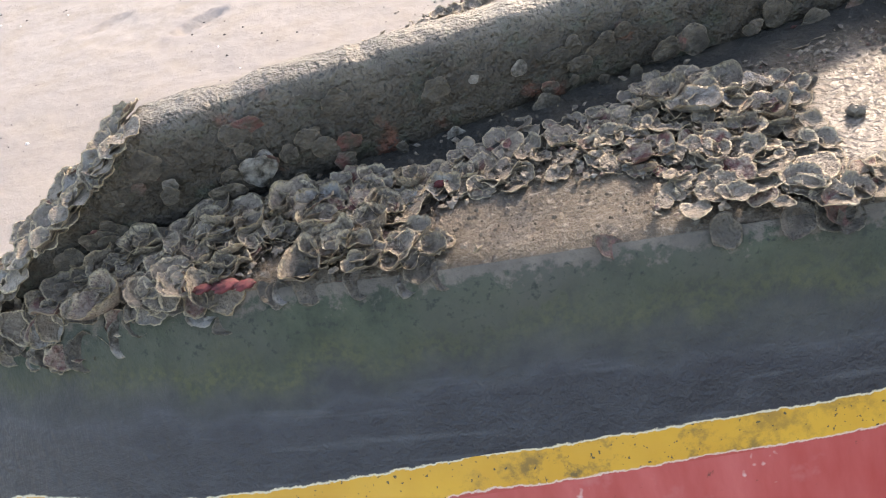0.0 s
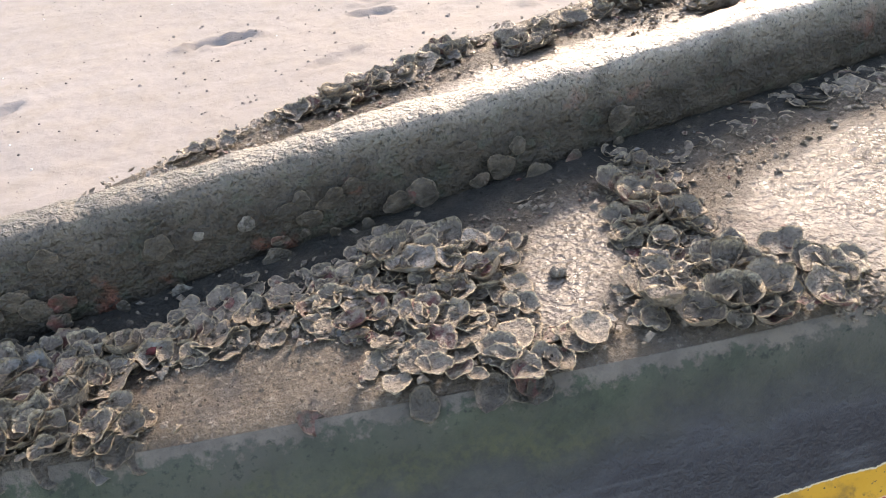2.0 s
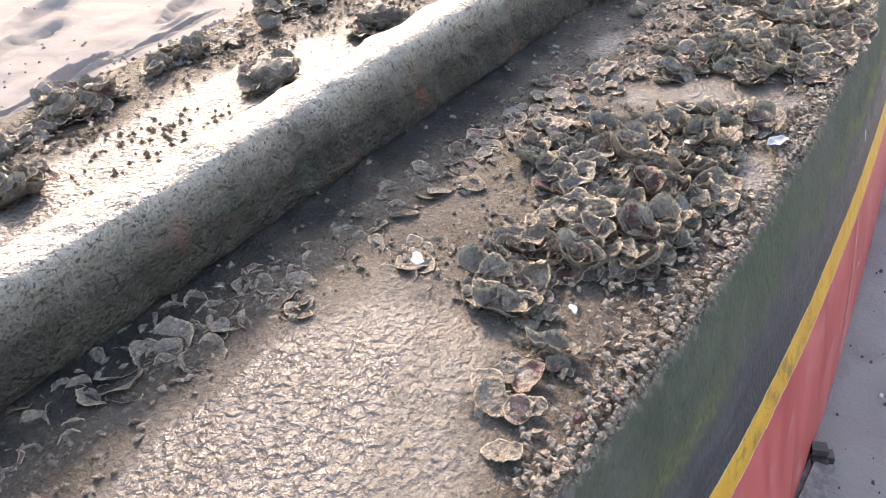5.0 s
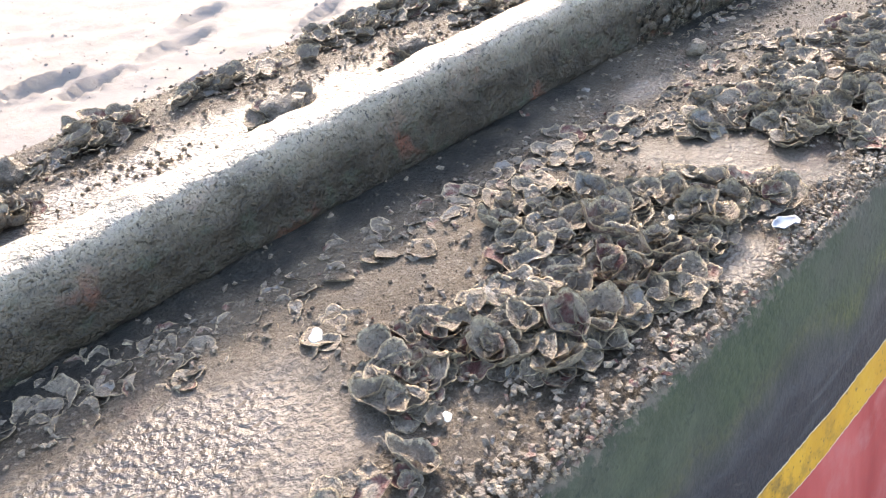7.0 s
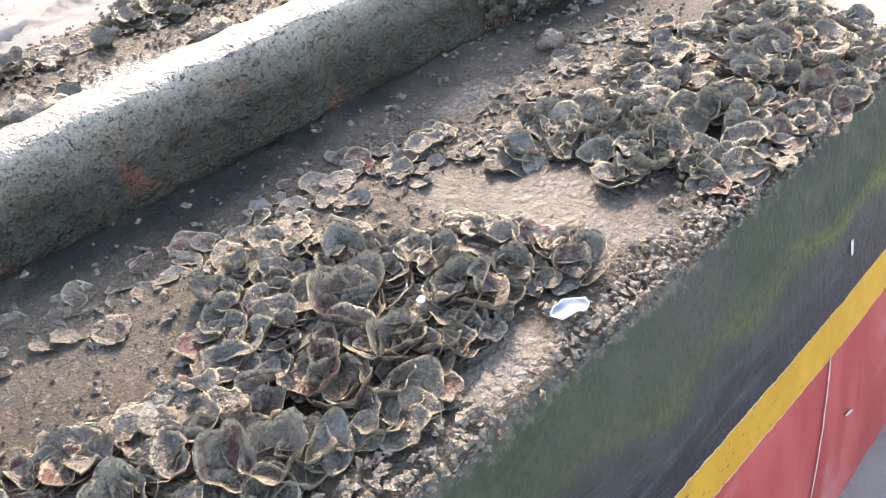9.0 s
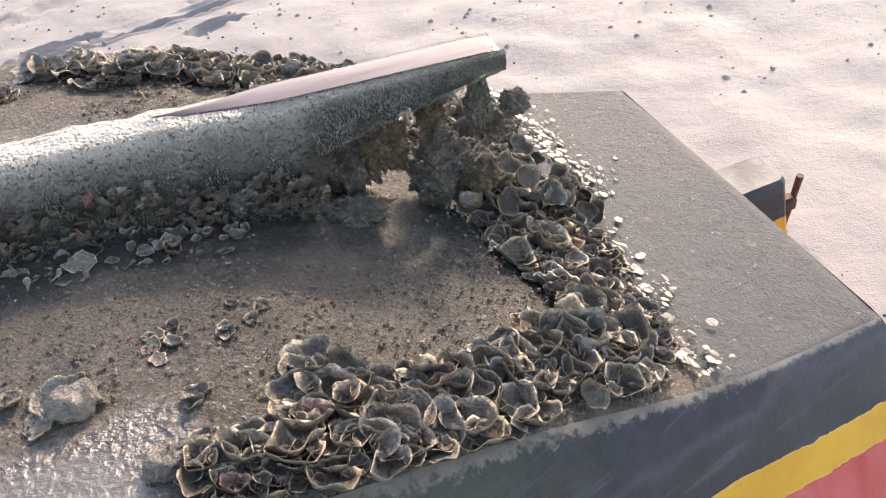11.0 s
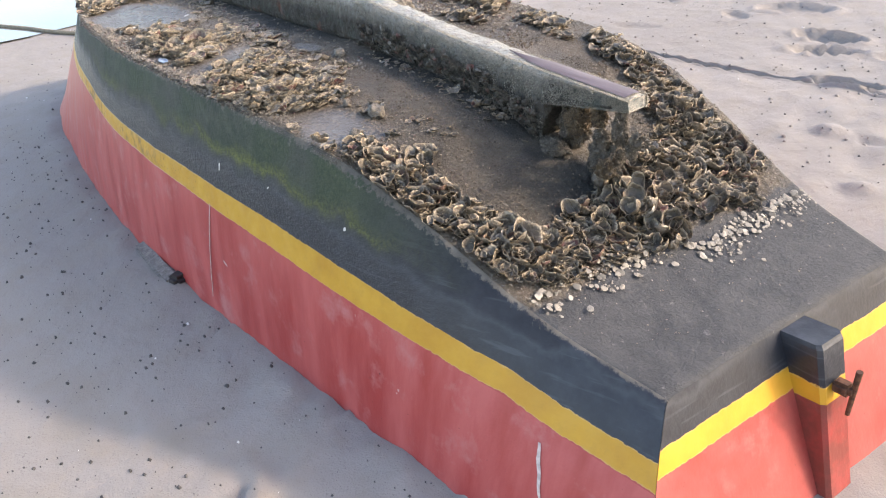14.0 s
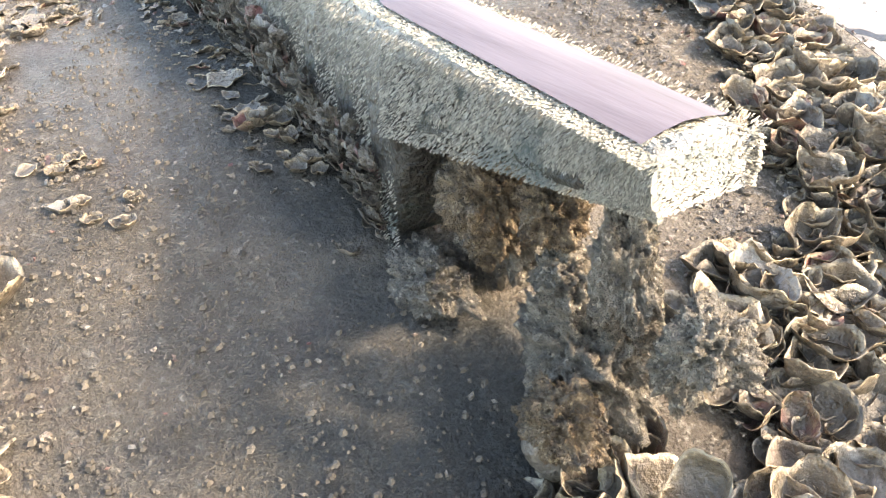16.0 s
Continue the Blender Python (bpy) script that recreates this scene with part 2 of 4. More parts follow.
def mat_keel():
    m = Mat("keel_crust")
    mid, fine = m.noise(14, 6, 0.65), m.noise(210, 3, 0.6)
    c = m.mix(m.span(mid, 0.36, 0.64), (0.034, 0.028, 0.021), (0.074, 0.062, 0.047))
    c = m.mix(m.span(m.noise(11, 4), 0.62, 0.70), c, (0.15, 0.06, 0.04))
    c = m.mix(m.span(m.noise(9, 4), 0.62, 0.74, 0, 0.7), c, (0.040, 0.050, 0.032))
    c = m.mix(m.span(m.noise(26, 5, 0.7), 0.54, 0.64, 0, 0.8), c, (0.052, 0.062, 0.044))
    c = m.mix(m.span(m.noise(38, 4, 0.7), 0.60, 0.66, 0, 0.7), c, (0.088, 0.080, 0.064))
    c = m.mix(m.span(m.noise(45, 4, 0.7), 0.40, 0.34, 0, 0.8), c, (0.020, 0.018, 0.016))
    # Pale growth along the keel's top, lightened further as painted sunlight.
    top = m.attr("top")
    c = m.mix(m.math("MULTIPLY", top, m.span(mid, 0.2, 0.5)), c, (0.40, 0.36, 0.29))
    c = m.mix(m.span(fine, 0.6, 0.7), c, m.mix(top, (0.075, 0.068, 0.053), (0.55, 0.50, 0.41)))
    c = m.mix(m.span(fine, 0.42, 0.34), c, (0.04, 0.04, 0.035))
    n = m.bump(fine, 1.0, 0.009)
    n = m.bump(m.noise(50, 4), 1.0, 0.018, n)
    n = m.bump(m.voronoi(46, "SMOOTH_F1"), 0.2, 0.010, n)
    return m.done(c, m.span(top, 0.0, 1.0, 0.6, 0.29), n, 0.0, m.span(top, 0.0, 1.0, 0.35, 0.8))


def mat_growth():
    m = Mat("pale_bristle_growth")
    f, r = m.noise(60, 4, 0.7), m.rand()
    c = m.mix(r, (0.15, 0.138, 0.112), (0.46, 0.425, 0.35))
    c = m.mix(m.span(f, 0.56, 0.66), c, (0.07, 0.078, 0.066))
    c = m.mix(m.span(m.noise(18, 3), 0.55, 0.65, 0.0, 0.6), c, (0.12, 0.15, 0.145))
    return m.done(c, 0.55)


def mat_wood():
    m = Mat("worn_purple_brown_wood")
    g = m.noise(60, 5, 0.6, m.stretch(0.08, 1, 1))
    c = m.mix(m.span(g, 0.35, 0.65), (0.098, 0.066, 0.064), (0.152, 0.114, 0.112))
    return m.done(c, 0.5, m.bump(g, 0.25, 0.004))


def mat_mat(name="brown_seaweed_mat", low=(0.046, 0.030, 0.017), high=(0.22, 0.15, 0.082), tip=(0.30, 0.225, 0.135)):
    m = Mat(name)
    f = m.noise(95, 5, 0.7)
    c = m.mix(m.span(f, 0.35, 0.65), low, high)
    c = m.mix(m.span(m.noise(260, 3), 0.56, 0.66), c, tip)
    n = m.bump(f, 1.0, 0.014)
    return m.done(c, 0.62, m.bump(m.noise(240, 4, 0.7), 1.0, 0.007, n))


def plain(name, color, rough, metal=0.0, grain=40.0, vary=0.25):
    m = Mat(name)
    f = m.noise(grain, 5, 0.65)
    dark = tuple(v * (1 - vary) for v in color)
    light = tuple(min(1.0, v * (1 + vary)) for v in color)
    return m.done(m.mix(m.span(f, 0.35, 0.65), dark, light), rough, m.bump(f, 0.2, 0.003), metal)


# The post's red is rust-stained; the transom's is stained and darkened as shade.
POST_RED, TRANSOM_RED = mat_red("rust_stained_red_paint", 0.75), mat_red("stained_shaded_transom_paint", 0.4)
SAND, CRUST, BAND, YELLOW, RED = mat_sand(), mat_crust(), mat_band(), mat_yellow(), mat_red()
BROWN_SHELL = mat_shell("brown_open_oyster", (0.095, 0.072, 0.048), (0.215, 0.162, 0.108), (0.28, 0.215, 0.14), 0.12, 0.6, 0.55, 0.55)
# The shell material in darker tones with fainter lips, for keel side and hull edge.
KEEL_SHELL = mat_shell("darker_keel_shell", (0.046, 0.040, 0.031), (0.092, 0.081, 0.064), (0.12, 0.105, 0.083), 0.0, 0.0, 0.25)
SHELL, SPAT, KEEL, WOOD, MAT, GROWTH = mat_shell(), mat_spat(), mat_keel(), mat_wood(), mat_mat(), mat_growth()
RUST = plain("rusty_iron", (0.10, 0.045, 0.025), 0.75, 0.3, 90, 0.5)
STONE = plain("dark_pebble", (0.05, 0.045, 0.042), 0.6, 0, 60, 0.4)
CHALK = plain("bleached_shell", (0.62, 0.60, 0.56), 0.5, 0, 80, 0.15)
ROPE = plain("old_rope", (0.20, 0.17, 0.12), 0.85, 0, 120, 0.4)
PEARL = plain("pearly_shell_lining", (0.13, 0.17, 0.22), 0.5, 0, 40, 0.5)
GREYWOOD = plain("grey_weathered_wood", (0.16, 0.14, 0.125), 0.8, 0, 60, 0.4)
RUBBER = plain("dark_wet_timber", (0.03, 0.024, 0.022), 0.6, 0, 50, 0.4)


# ---- mesh helpers ----
def mesh_of(name, verts, faces, mat, smooth=True, **attrs):
    me = bpy.data.meshes.new(name)
    me.from_pydata([tuple(v) for v in verts], [], [tuple(f) for f in faces])
    for key, values in attrs.items():
        me.attributes.new(key, "FLOAT", "POINT").data.foreach_set("value", np.asarray(values, np.float32))
    me.materials.append(mat)
    if smooth:
        me.polygons.foreach_set("use_smooth", [True] * len(me.polygons))
    me.update()
    return me


def part(name, me, parent, label="", kind=""):
    ob = new(name, me)
    ob.parent = parent
    return tagged(ob, label, kind=kind)


def grid_faces(rows, cols, flip=False):
    a = np.arange((rows - 1) * cols).reshape(rows - 1, cols)[:, :-1].ravel()
    f = np.stack([a, a + 1, a + cols + 1, a + cols], 1)
    return (f[:, ::-1] if flip else f).tolist()


def curve(xs, ys):
    """A smooth line through a few stations."""
    xs, ys = np.array(xs, float), np.array(ys, float)
    d = np.gradient(ys, xs)

    def at(x):
        x = min(max(x, xs[0]), xs[-1])
        i = min(max(int(np.searchsorted(xs, x)) - 1, 0), len(xs) - 2)
        h = xs[i + 1] - xs[i]
        t = (x - xs[i]) / h
        return float((2*t**3 - 3*t**2 + 1) * ys[i] + (t**3 - 2*t**2 + t) * h * d[i] + (3*t**2 - 2*t**3) * ys[i + 1] + (t**3 - t**2) * h * d[i + 1])
    return at


# ---- the lines of the upturned hull: x runs from bow to stern ----
chine = curve([-4.2, -3.66, -3.47, -3.2, -2.93, -2.68, -2.45, -1.9, -1.4, -1.0, -0.83, -0.57, -0.32, -0.1, 0.02, 0.14, 0.36],
              [0.004, 0.03, 0.15, 0.27, 0.36, 0.43, 0.485, 0.545, 0.552, 0.535, 0.522, 0.498, 0.460, 0.420, 0.398, 0.374, 0.332])
bottom = curve([-4.2, -4.0, -3.66, -3.45, -3.1, -2.5, -1.6, -0.9, -0.6, -0.4, -0.15, 0.15, 0.36],
               [0.03, 0.23, 0.555, 0.615, 0.635, 0.64, 0.64, 0.632, 0.615, 0.585, 0.50, 0.375, 0.325])
gunwale = curve([-4.2, -4.05, -3.77, -3.4, -2.9, -2.1, -1.66, -1.26, -0.88, -0.42, 0.05, 0.475],
                [0.02, 0.23, 0.43, 0.53, 0.597, 0.66, 0.675, 0.66, 0.635, 0.595, 0.54, 0.45])
stripe = curve([-4.2, -3.8, -3.49, -3.28, -3.05, -2.8, -2.39, -2.2, -1.93, -1.5, -1.1, -0.86, -0.64, -0.46, -0.2, 0.02, 0.22, 0.36],
               [0.33, 0.38, 0.418, 0.440, 0.451, 0.456, 0.464, 0.454, 0.426, 0.412, 0.406, 0.396, 0.388, 0.370, 0.333, 0.297, 0.271, 0.254])
stripe_height = curve([-4.2, -3.0, -2.0, -1.5, -0.9, -0.4, 0.0, 0.36], [0.036, 0.040, 0.047, 0.056, 0.066, 0.066, 0.050, 0.045])
keel_top = curve([-3.40, -3.1, -2.5, -1.9, -1.3, -1.0, -0.75, -0.4, 0.02], [0.757, 0.757, 0.756, 0.757, 0.763, 0.762, 0.735, 0.703, 0.678])
XS = np.concatenate([np.linspace(-4.2, -3.5, 36)[:-1], np.linspace(-3.5, 0.36, 258)])
N_BOT, N_CH, N_BAND, N_STR, N_RED = 34, 8, 12, 4, 12


def rake(x, z):
    """The transom leans aft towards the ground; the last half metre of the side follows it."""
    return x + max(0.0, (x + 0.14) / 0.5) * 0.115 * (0.328 - z) / 0.328


# bare wet patches: centre, half lengths, turn in degrees, wetness
BARE = [(-3.0, -0.275, 0.13, 0.05, -18, 0.45), (-2.62, -0.26, 0.13, 0.06, 55, 0.85), (-2.14, -0.345, 0.32, 0.15, 12, 0.80), (-2.16, -0.30, 0.29, 0.095, 6, 0.92), (-1.25, -0.39, 0.14, 0.06, -62, 0.72),
        (-1.44, -0.51, 0.055, 0.03, 0, 0.8), (-1.59, -0.43, 0.035, 0.022, 20, 0.5), (-1.05, -0.455, 0.045, 0.022, 10, 0.6), (-0.56, -0.415, 0.105, 0.075, 12, 1.0),
        (-0.19, -0.19, 0.17, 0.10, -28, 0.18), (-0.62, -0.20, 0.24, 0.055, 5, 0.40), (-1.14, -0.165, 0.06, 0.03, 0, 0.85), (-0.48, -0.36, 0.06, 0.04, 0, 0.9),
        (-1.75, 0.22, 0.5, 0.13, 3, 0.88), (-0.6, 0.17, 0.35, 0.10, -4, 0.3), (-2.40, 0.21, 0.30, 0.11, 8, 0.95), (-1.72, -0.23, 0.10, 0.03, -25, 0.4), (-0.95, 0.15, 0.30, 0.05, 0, 0.55)]
# dark film with painted keel shade: centre, half lengths, strength
FILM_SHADES = [(-0.10, -0.12, 0.15, 0.11, 0.95), (-0.3, -0.085, 0.3, 0.05, 0.9), (-0.28, -0.21, 0.24, 0.15, 0.5), (-0.62, -0.2, 0.3, 0.08, 0.35), (-0.7, -0.09, 0.3, 0.05, 1.0), (-1.6, -0.07, 0.5, 0.05, 1.0), (-2.4, -0.07, 0.6, 0.06, 1.0), (-3.1, -0.08, 0.4, 0.10, 1.0)]


def oval(x, y, cx, cy, rx, ry, turn):
    """Squared distance from the middle of a turned oval, 1 on its edge."""
    c, s = math.cos(radians(turn)), math.sin(radians(turn))
    dx, dy = x - cx, y - cy
    return ((dx * c + dy * s) / rx) ** 2 + ((-dx * s + dy * c) / ry) ** 2


def film_shade(x, y):
    """How much blue-black film, with the keel's shade painted into it, lies here."""
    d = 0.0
    for cx, cy, rx, ry, most in FILM_SHADES:
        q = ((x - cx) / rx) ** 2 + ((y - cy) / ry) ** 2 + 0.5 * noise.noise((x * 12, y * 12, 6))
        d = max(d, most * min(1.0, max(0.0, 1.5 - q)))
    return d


def wetness(x, y):
    w = 0.0
    for cx, cy, rx, ry, turn, k in BARE:
        q = oval(x, y, cx, cy, rx, ry, turn) + 0.35 * noise.noise((x * 9, y * 9, 15)) + 0.2 * noise.noise((x * 24, y * 24, 16))
        f = min(1.0, max(0.0, (2.0 - q) / 1.5))
        w = max(w, k * f * f * (3 - 2 * f))
    return w


def lumps(x, y):
    n = noise.noise((x * 9, y * 9, 0.3)) * 0.006 + noise.noise((x * 34, y * 34, 1.7)) * 0.003
    return n * (1.0 - 0.75 * wetness(x, y))


def side_point(x, z):
    zb, yc, yg = bottom(x), chine(x), gunwale(x)
    f = max(0.0, (zb - z)) / max(zb, 0.02)
    return yc + (yg - yc) * f + 0.018 * math.sin(math.pi * min(1.0, f))


def half_section(x):
    """Points (y, z) from the keel out and down to the gunwale, in five runs."""
    zb, yc = bottom(x), chine(x)
    r = min(0.034, yc * 0.5, zb * 0.4) * (1.0 if x < -0.3 else 1.0 - 0.55 * min(1.0, (x + 0.3) / 0.5))
    zt = min(stripe(x), zb * 0.72)
    h = min(stripe_height(x), zt * 0.3)
    run_b = [((yc - r) * j / N_BOT, zb - 0.006 * (j / N_BOT) ** 2) for j in range(N_BOT + 1)]
    end = (side_point(x, zb - r), zb - r)
    ctrl, first = (yc + 0.002, zb - 0.004), run_b[-1]
    run_c = []
    for j in range(N_CH + 1):
        t = j / N_CH
        run_c.append(tuple((1 - t) ** 2 * a + 2 * t * (1 - t) * b + t * t * c for a, b, c in zip(first, ctrl, end)))
    down = lambda z0, z1, n: [(side_point(x, z0 + (z1 - z0) * j / n), z0 + (z1 - z0) * j / n) for j in range(n + 1)]
    return run_b, run_c, down(zb - r, zt, N_BAND), down(zt, zt - h, N_STR), down(zt - h, -0.012, N_RED)


boat = tagged(new("rowing_boat"), "upturned red, yellow and black wooden boat crusted with oysters", "boat")
sections = [half_section(x) for x in XS]


def strip(run, side):
    verts, band, mossy, height, lip, fresh = [], [], [], [], [], []
    for x, sec in zip(XS, sections):
        zt = min(stripe(x), bottom(x) * 0.72)
        for k, (y, z) in enumerate(sec[1][4:] + sec[2][1:] if run == 2 else sec[run]):
            lip.append(max(0.0, 1.0 - k / 5))
            verts.append((rake(x, z), side * y, z))
            band.append(z - zt)
            height.append(min(stripe_height(x), zt * 0.3))
            mossy.append(min(1.0, max(0.0, (-0.02 - x) / 0.35)))
            fresh.append(min(1.0, max(0.0, (x + 2.3) / 0.9)))
    return verts, band, mossy, height, lip, fresh


def build_bottom():
    verts, wet, dark, paint = [], [], [], []
    cols = 2 * (N_BOT + 4) + 1
    for x, sec in zip(XS, sections):
        line = sec[0] + sec[1][1:5]
        for side, pts in ((-1, line[::-1]), (1, line[1:])):
            for k, (y, z) in enumerate(pts):
                yy = side * y
                edge = 1.0 if y < chine(x) - 0.05 else 0.3
                verts.append((rake(x, z), yy, z + lumps(x, yy) * edge * (1.0 if x < 0.12 else 0.15)))
                wet.append(wetness(x, yy))
                paint.append(max(0.0, min(1.0, (x - 0.07) / 0.05)))
                dark.append(film_shade(x, yy))
    for vx, vy, vz in verts[-cols:]:
        verts.append((vx + 0.004, vy, vz - 0.012))
    for a in (wet, dark, paint):
        a.extend(a[-cols:])
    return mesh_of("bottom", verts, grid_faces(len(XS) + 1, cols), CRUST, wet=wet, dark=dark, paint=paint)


hull_bottom = part("bottom", build_bottom(), boat, "hull bottom under grey-brown wet silt")
for side in (-1, 1):
    for run, name, mat, label in ((2, "black_band", BAND, "black bottom paint under green algae"), (3, "yellow_stripe", YELLOW, "chipped yellow stripe"),
                                  (4, "topside", RED, "faded red side planking")):
        v, band, mossy, height, lip, fresh = strip(run, side)
        if run == 3:
            mossy = [min(1.0, max(0.0, (-0.75 - p[0]) / 0.6)) for p in v]
        cols = (N_CH - 4 + N_BAND, N_STR, N_RED)[run - 2] + 1
        part(name, mesh_of(name, v, grid_faces(len(XS), cols, side > 0), mat, band=band, mossy=mossy, height=height, lip=lip, fresh=fresh), boat, label)


def build_transom():
    """Four flat bands across the stern."""
    x, sec = 0.36, sections[-1]
    edge = sec[1] + sec[2][1:] + sec[3][1:] + sec[4][1:]
    zt, h = stripe(x), stripe_height(x)
    for name, top, low, mat, label in (("transom_black_band", bottom(0.36) - 0.004, zt, BAND, "black paint on the transom"), ("transom_stripe", zt, zt - h, YELLOW, "yellow stripe across the transom"),
                                       ("transom_board", zt - h, -0.012, TRANSOM_RED, "stained red transom board, its paint darkened as shade")):
        verts, band = [], []
        n = 14
        for i in range(n + 1):
            z = top + (low - top) * i / n
            w = float(np.interp(z, [p[1] for p in edge[::-1]], [p[0] for p in edge[::-1]]))
            for j in range(25):
                y = w * (2 * j / 24 - 1)
                verts.append((rake(x, z) + 0.001, y, z))
                band.append(z - zt)
        part(name, mesh_of(name, verts, grid_faces(n + 1, 25, True), mat, band=band, mossy=[0] * len(band), height=[h] * len(band)), boat, label)


build_transom()


# ---- keel ----
def keel_mid(x):
    """The keel's middle line bends a little towards the near side at its broken end."""
    return -0.011 - 0.010 * max(0.0, min(1.0, (x + 0.30) / 0.30))


def build_keel():
    """A rounded timber ridge from the stem to its broken after end, clear of the hull over the last 24 cm."""
    xs = np.concatenate([np.linspace(-3.66, -3.38, 16)[:-1], np.linspace(-3.38, 0.0, 230)])
    ring = 20
    verts, sunlit_top = [], []
    for x in xs:
        zt = keel_top(x)
        if x < -3.385:
            zt = 0.757 - (-3.385 - x) / 0.275 * 0.185
        zl = bottom(x) - 0.01 if x < -0.26 else min(0.622 + (x + 0.24) * 0.13, zt - 0.022)
        if x > -0.26 and x < -0.22:
            zl = bottom(x) + (0.613 - bottom(x)) * (x + 0.26) / 0.04
        w_top, w_low = (0.036, 0.054) if x < -0.5 else (0.036 - 0.006 * (x + 0.5) / 0.5, 0.050)
        if x > -0.24:
            w_low -= 0.027 * (x + 0.24) / 0.24
            w_top -= 0.008 * (x + 0.24) / 0.24
        if x < -3.3:
            w_top = w_low = 0.045
        for j in range(ring):
            a = 2 * math.pi * j / ring
            cx, cz = math.cos(a), math.sin(a)
            sx = math.copysign(abs(cx) ** 0.5, cx)
            sz = math.copysign(abs(cz) ** 0.5, cz)
            f = (sz + 1) / 2
            y, z = sx * (w_low + (w_top - w_low) * f), zl + (zt - zl) * f
            k = noise.noise((x * 22, y * 22 + j * 0.4, z * 22)) * (0.009 if f < 0.75 else 0.005) + noise.noise((x * 58, y * 58 + j * 0.7, z * 58)) * (0.006 if f < 0.75 else 0.0025)
            if x > -0.36 and f > 0.8:
                k *= 0.2
            verts.append((x, y + sx * k + keel_mid(x), z + (sz * k if f > 0.5 else 0)))
            # Painted sunlight: full on the upper face, weaker towards the bow.
            sunlit_top.append(max(0.0, min(1.0, (f - 0.68) / 0.26)) * max(0.3, min(1.0, (x + 3.4) / 1.2)))
    faces = []
    for i in range(len(xs) - 1):
        for j in range(ring):
            a, b = i * ring + j, i * ring + (j + 1) % ring
            faces.append((a, b, b + ring, a + ring))
    last = (len(xs) - 1) * ring
    faces.append([last + j for j in range(ring)])
    faces.append([j for j in range(ring)][::-1])
    return mesh_of("keel", verts, faces, KEEL, top=sunlit_top)


keel = part("keel", build_keel(), boat, "timber keel crusted with pale grey growth, sunlight painted along its top")


def build_worn_wood():
    verts, n = [], 40
    for i in range(n + 1):
        x = -0.40 + 0.390 * i / n
        half = 0.0215 * min(1.0, (i / n) / 0.34 + 0.02)
        for j in range(5):
            y = (j / 2 - 1) * half
            verts.append((x, y + keel_mid(x), keel_top(x) + 0.0035 - 0.0012 * abs(j - 2) ** 1.5))
    return mesh_of("worn_wood", verts, grid_faces(n + 1, 5), WOOD)


part("worn_wood", build_worn_wood(), keel, "bare purple-brown wood worn smooth")


# ---- stern post and its iron fitting ----
def box_mesh(name, size, mat, bevel=0.006):
    bm = bmesh.new()
    bmesh.ops.create_cube(bm, size=1.0)
    for v in bm.verts:
        v.co = Vector((v.co.x * size[0], v.co.y * size[1], v.co.z * size[2]))
    bmesh.ops.bevel(bm, geom=list(bm.edges), offset=bevel, segments=2, affect="EDGES")
    me = bpy.data.meshes.new(name)
    bm.to_mesh(me)
    bm.free()
    me.materials.append(mat)
    return me


def build_post():
    zt, h = stripe(0.36), stripe_height(0.36)
    for name, top, low, mat, label in (("stern_post_head", 0.318, zt - 0.012, BAND, "black-painted head of the stern post"), ("stern_post_stripe", zt - 0.012, zt - 0.012 - h * 0.9, YELLOW, "yellow stripe on the stern post"),
                                       ("stern_post", zt - 0.012 - h * 0.9, -0.012, POST_RED, "dark weathered red stern post")):
        verts, band = [], []
        prof = [(-0.012, -0.041), (0.088, -0.040), (0.096, -0.033), (0.096, 0.026), (0.088, 0.033), (-0.012, 0.034)]
        rows = 12
        for i in range(rows + 1):
            z = top + (low - top) * i / rows
            lip = 0.004 if name == "stern_post_head" and i == 0 else 0.0
            for dx, y in prof:
                x_out = 0.446 + (0.318 - z) * 0.17 + (dx - 0.096) if dx > 0 else rake(0.36, z) - 0.02
                verts.append((x_out - (lip if dx > 0 else 0), y * (1 - lip * 12), z + (0.0 if dx < 0 else 0.003 * (i == 0))))
                band.append(z - zt + 0.012)
        faces = grid_faces(rows + 1, 6, True)
        if name == "stern_post_head":
            faces.append((0, 1, 2, 3, 4, 5))
        part(name, mesh_of(name, verts, faces, mat, False, band=band, mossy=[0] * len(band), height=[h * 0.9] * len(band)), boat, label)
    g = part("gudgeon", box_mesh("gudgeon", (0.038, 0.028, 0.026), RUST, 0.007), boat, "rust-brown iron gudgeon on the stern post")
    g.location = (0.476, -0.006, 0.236)
    bm = bmesh.new()
    bmesh.ops.create_cone(bm, cap_ends=True, segments=10, radius1=0.0045, radius2=0.006, depth=0.105)
    for v in bm.verts:
        v.co += Vector((0.004 * math.sin(v.co.z * 40), 0, 0))
    me = bpy.data.meshes.new("pintle")
    bm.to_mesh(me)
    bm.free()
    me.materials.append(RUST)
    p = part("pintle", me, g, "rusted iron rod")
    p.matrix_local = pose(0.018, 0.004, -0.006, 3, 4, 0)


build_post()


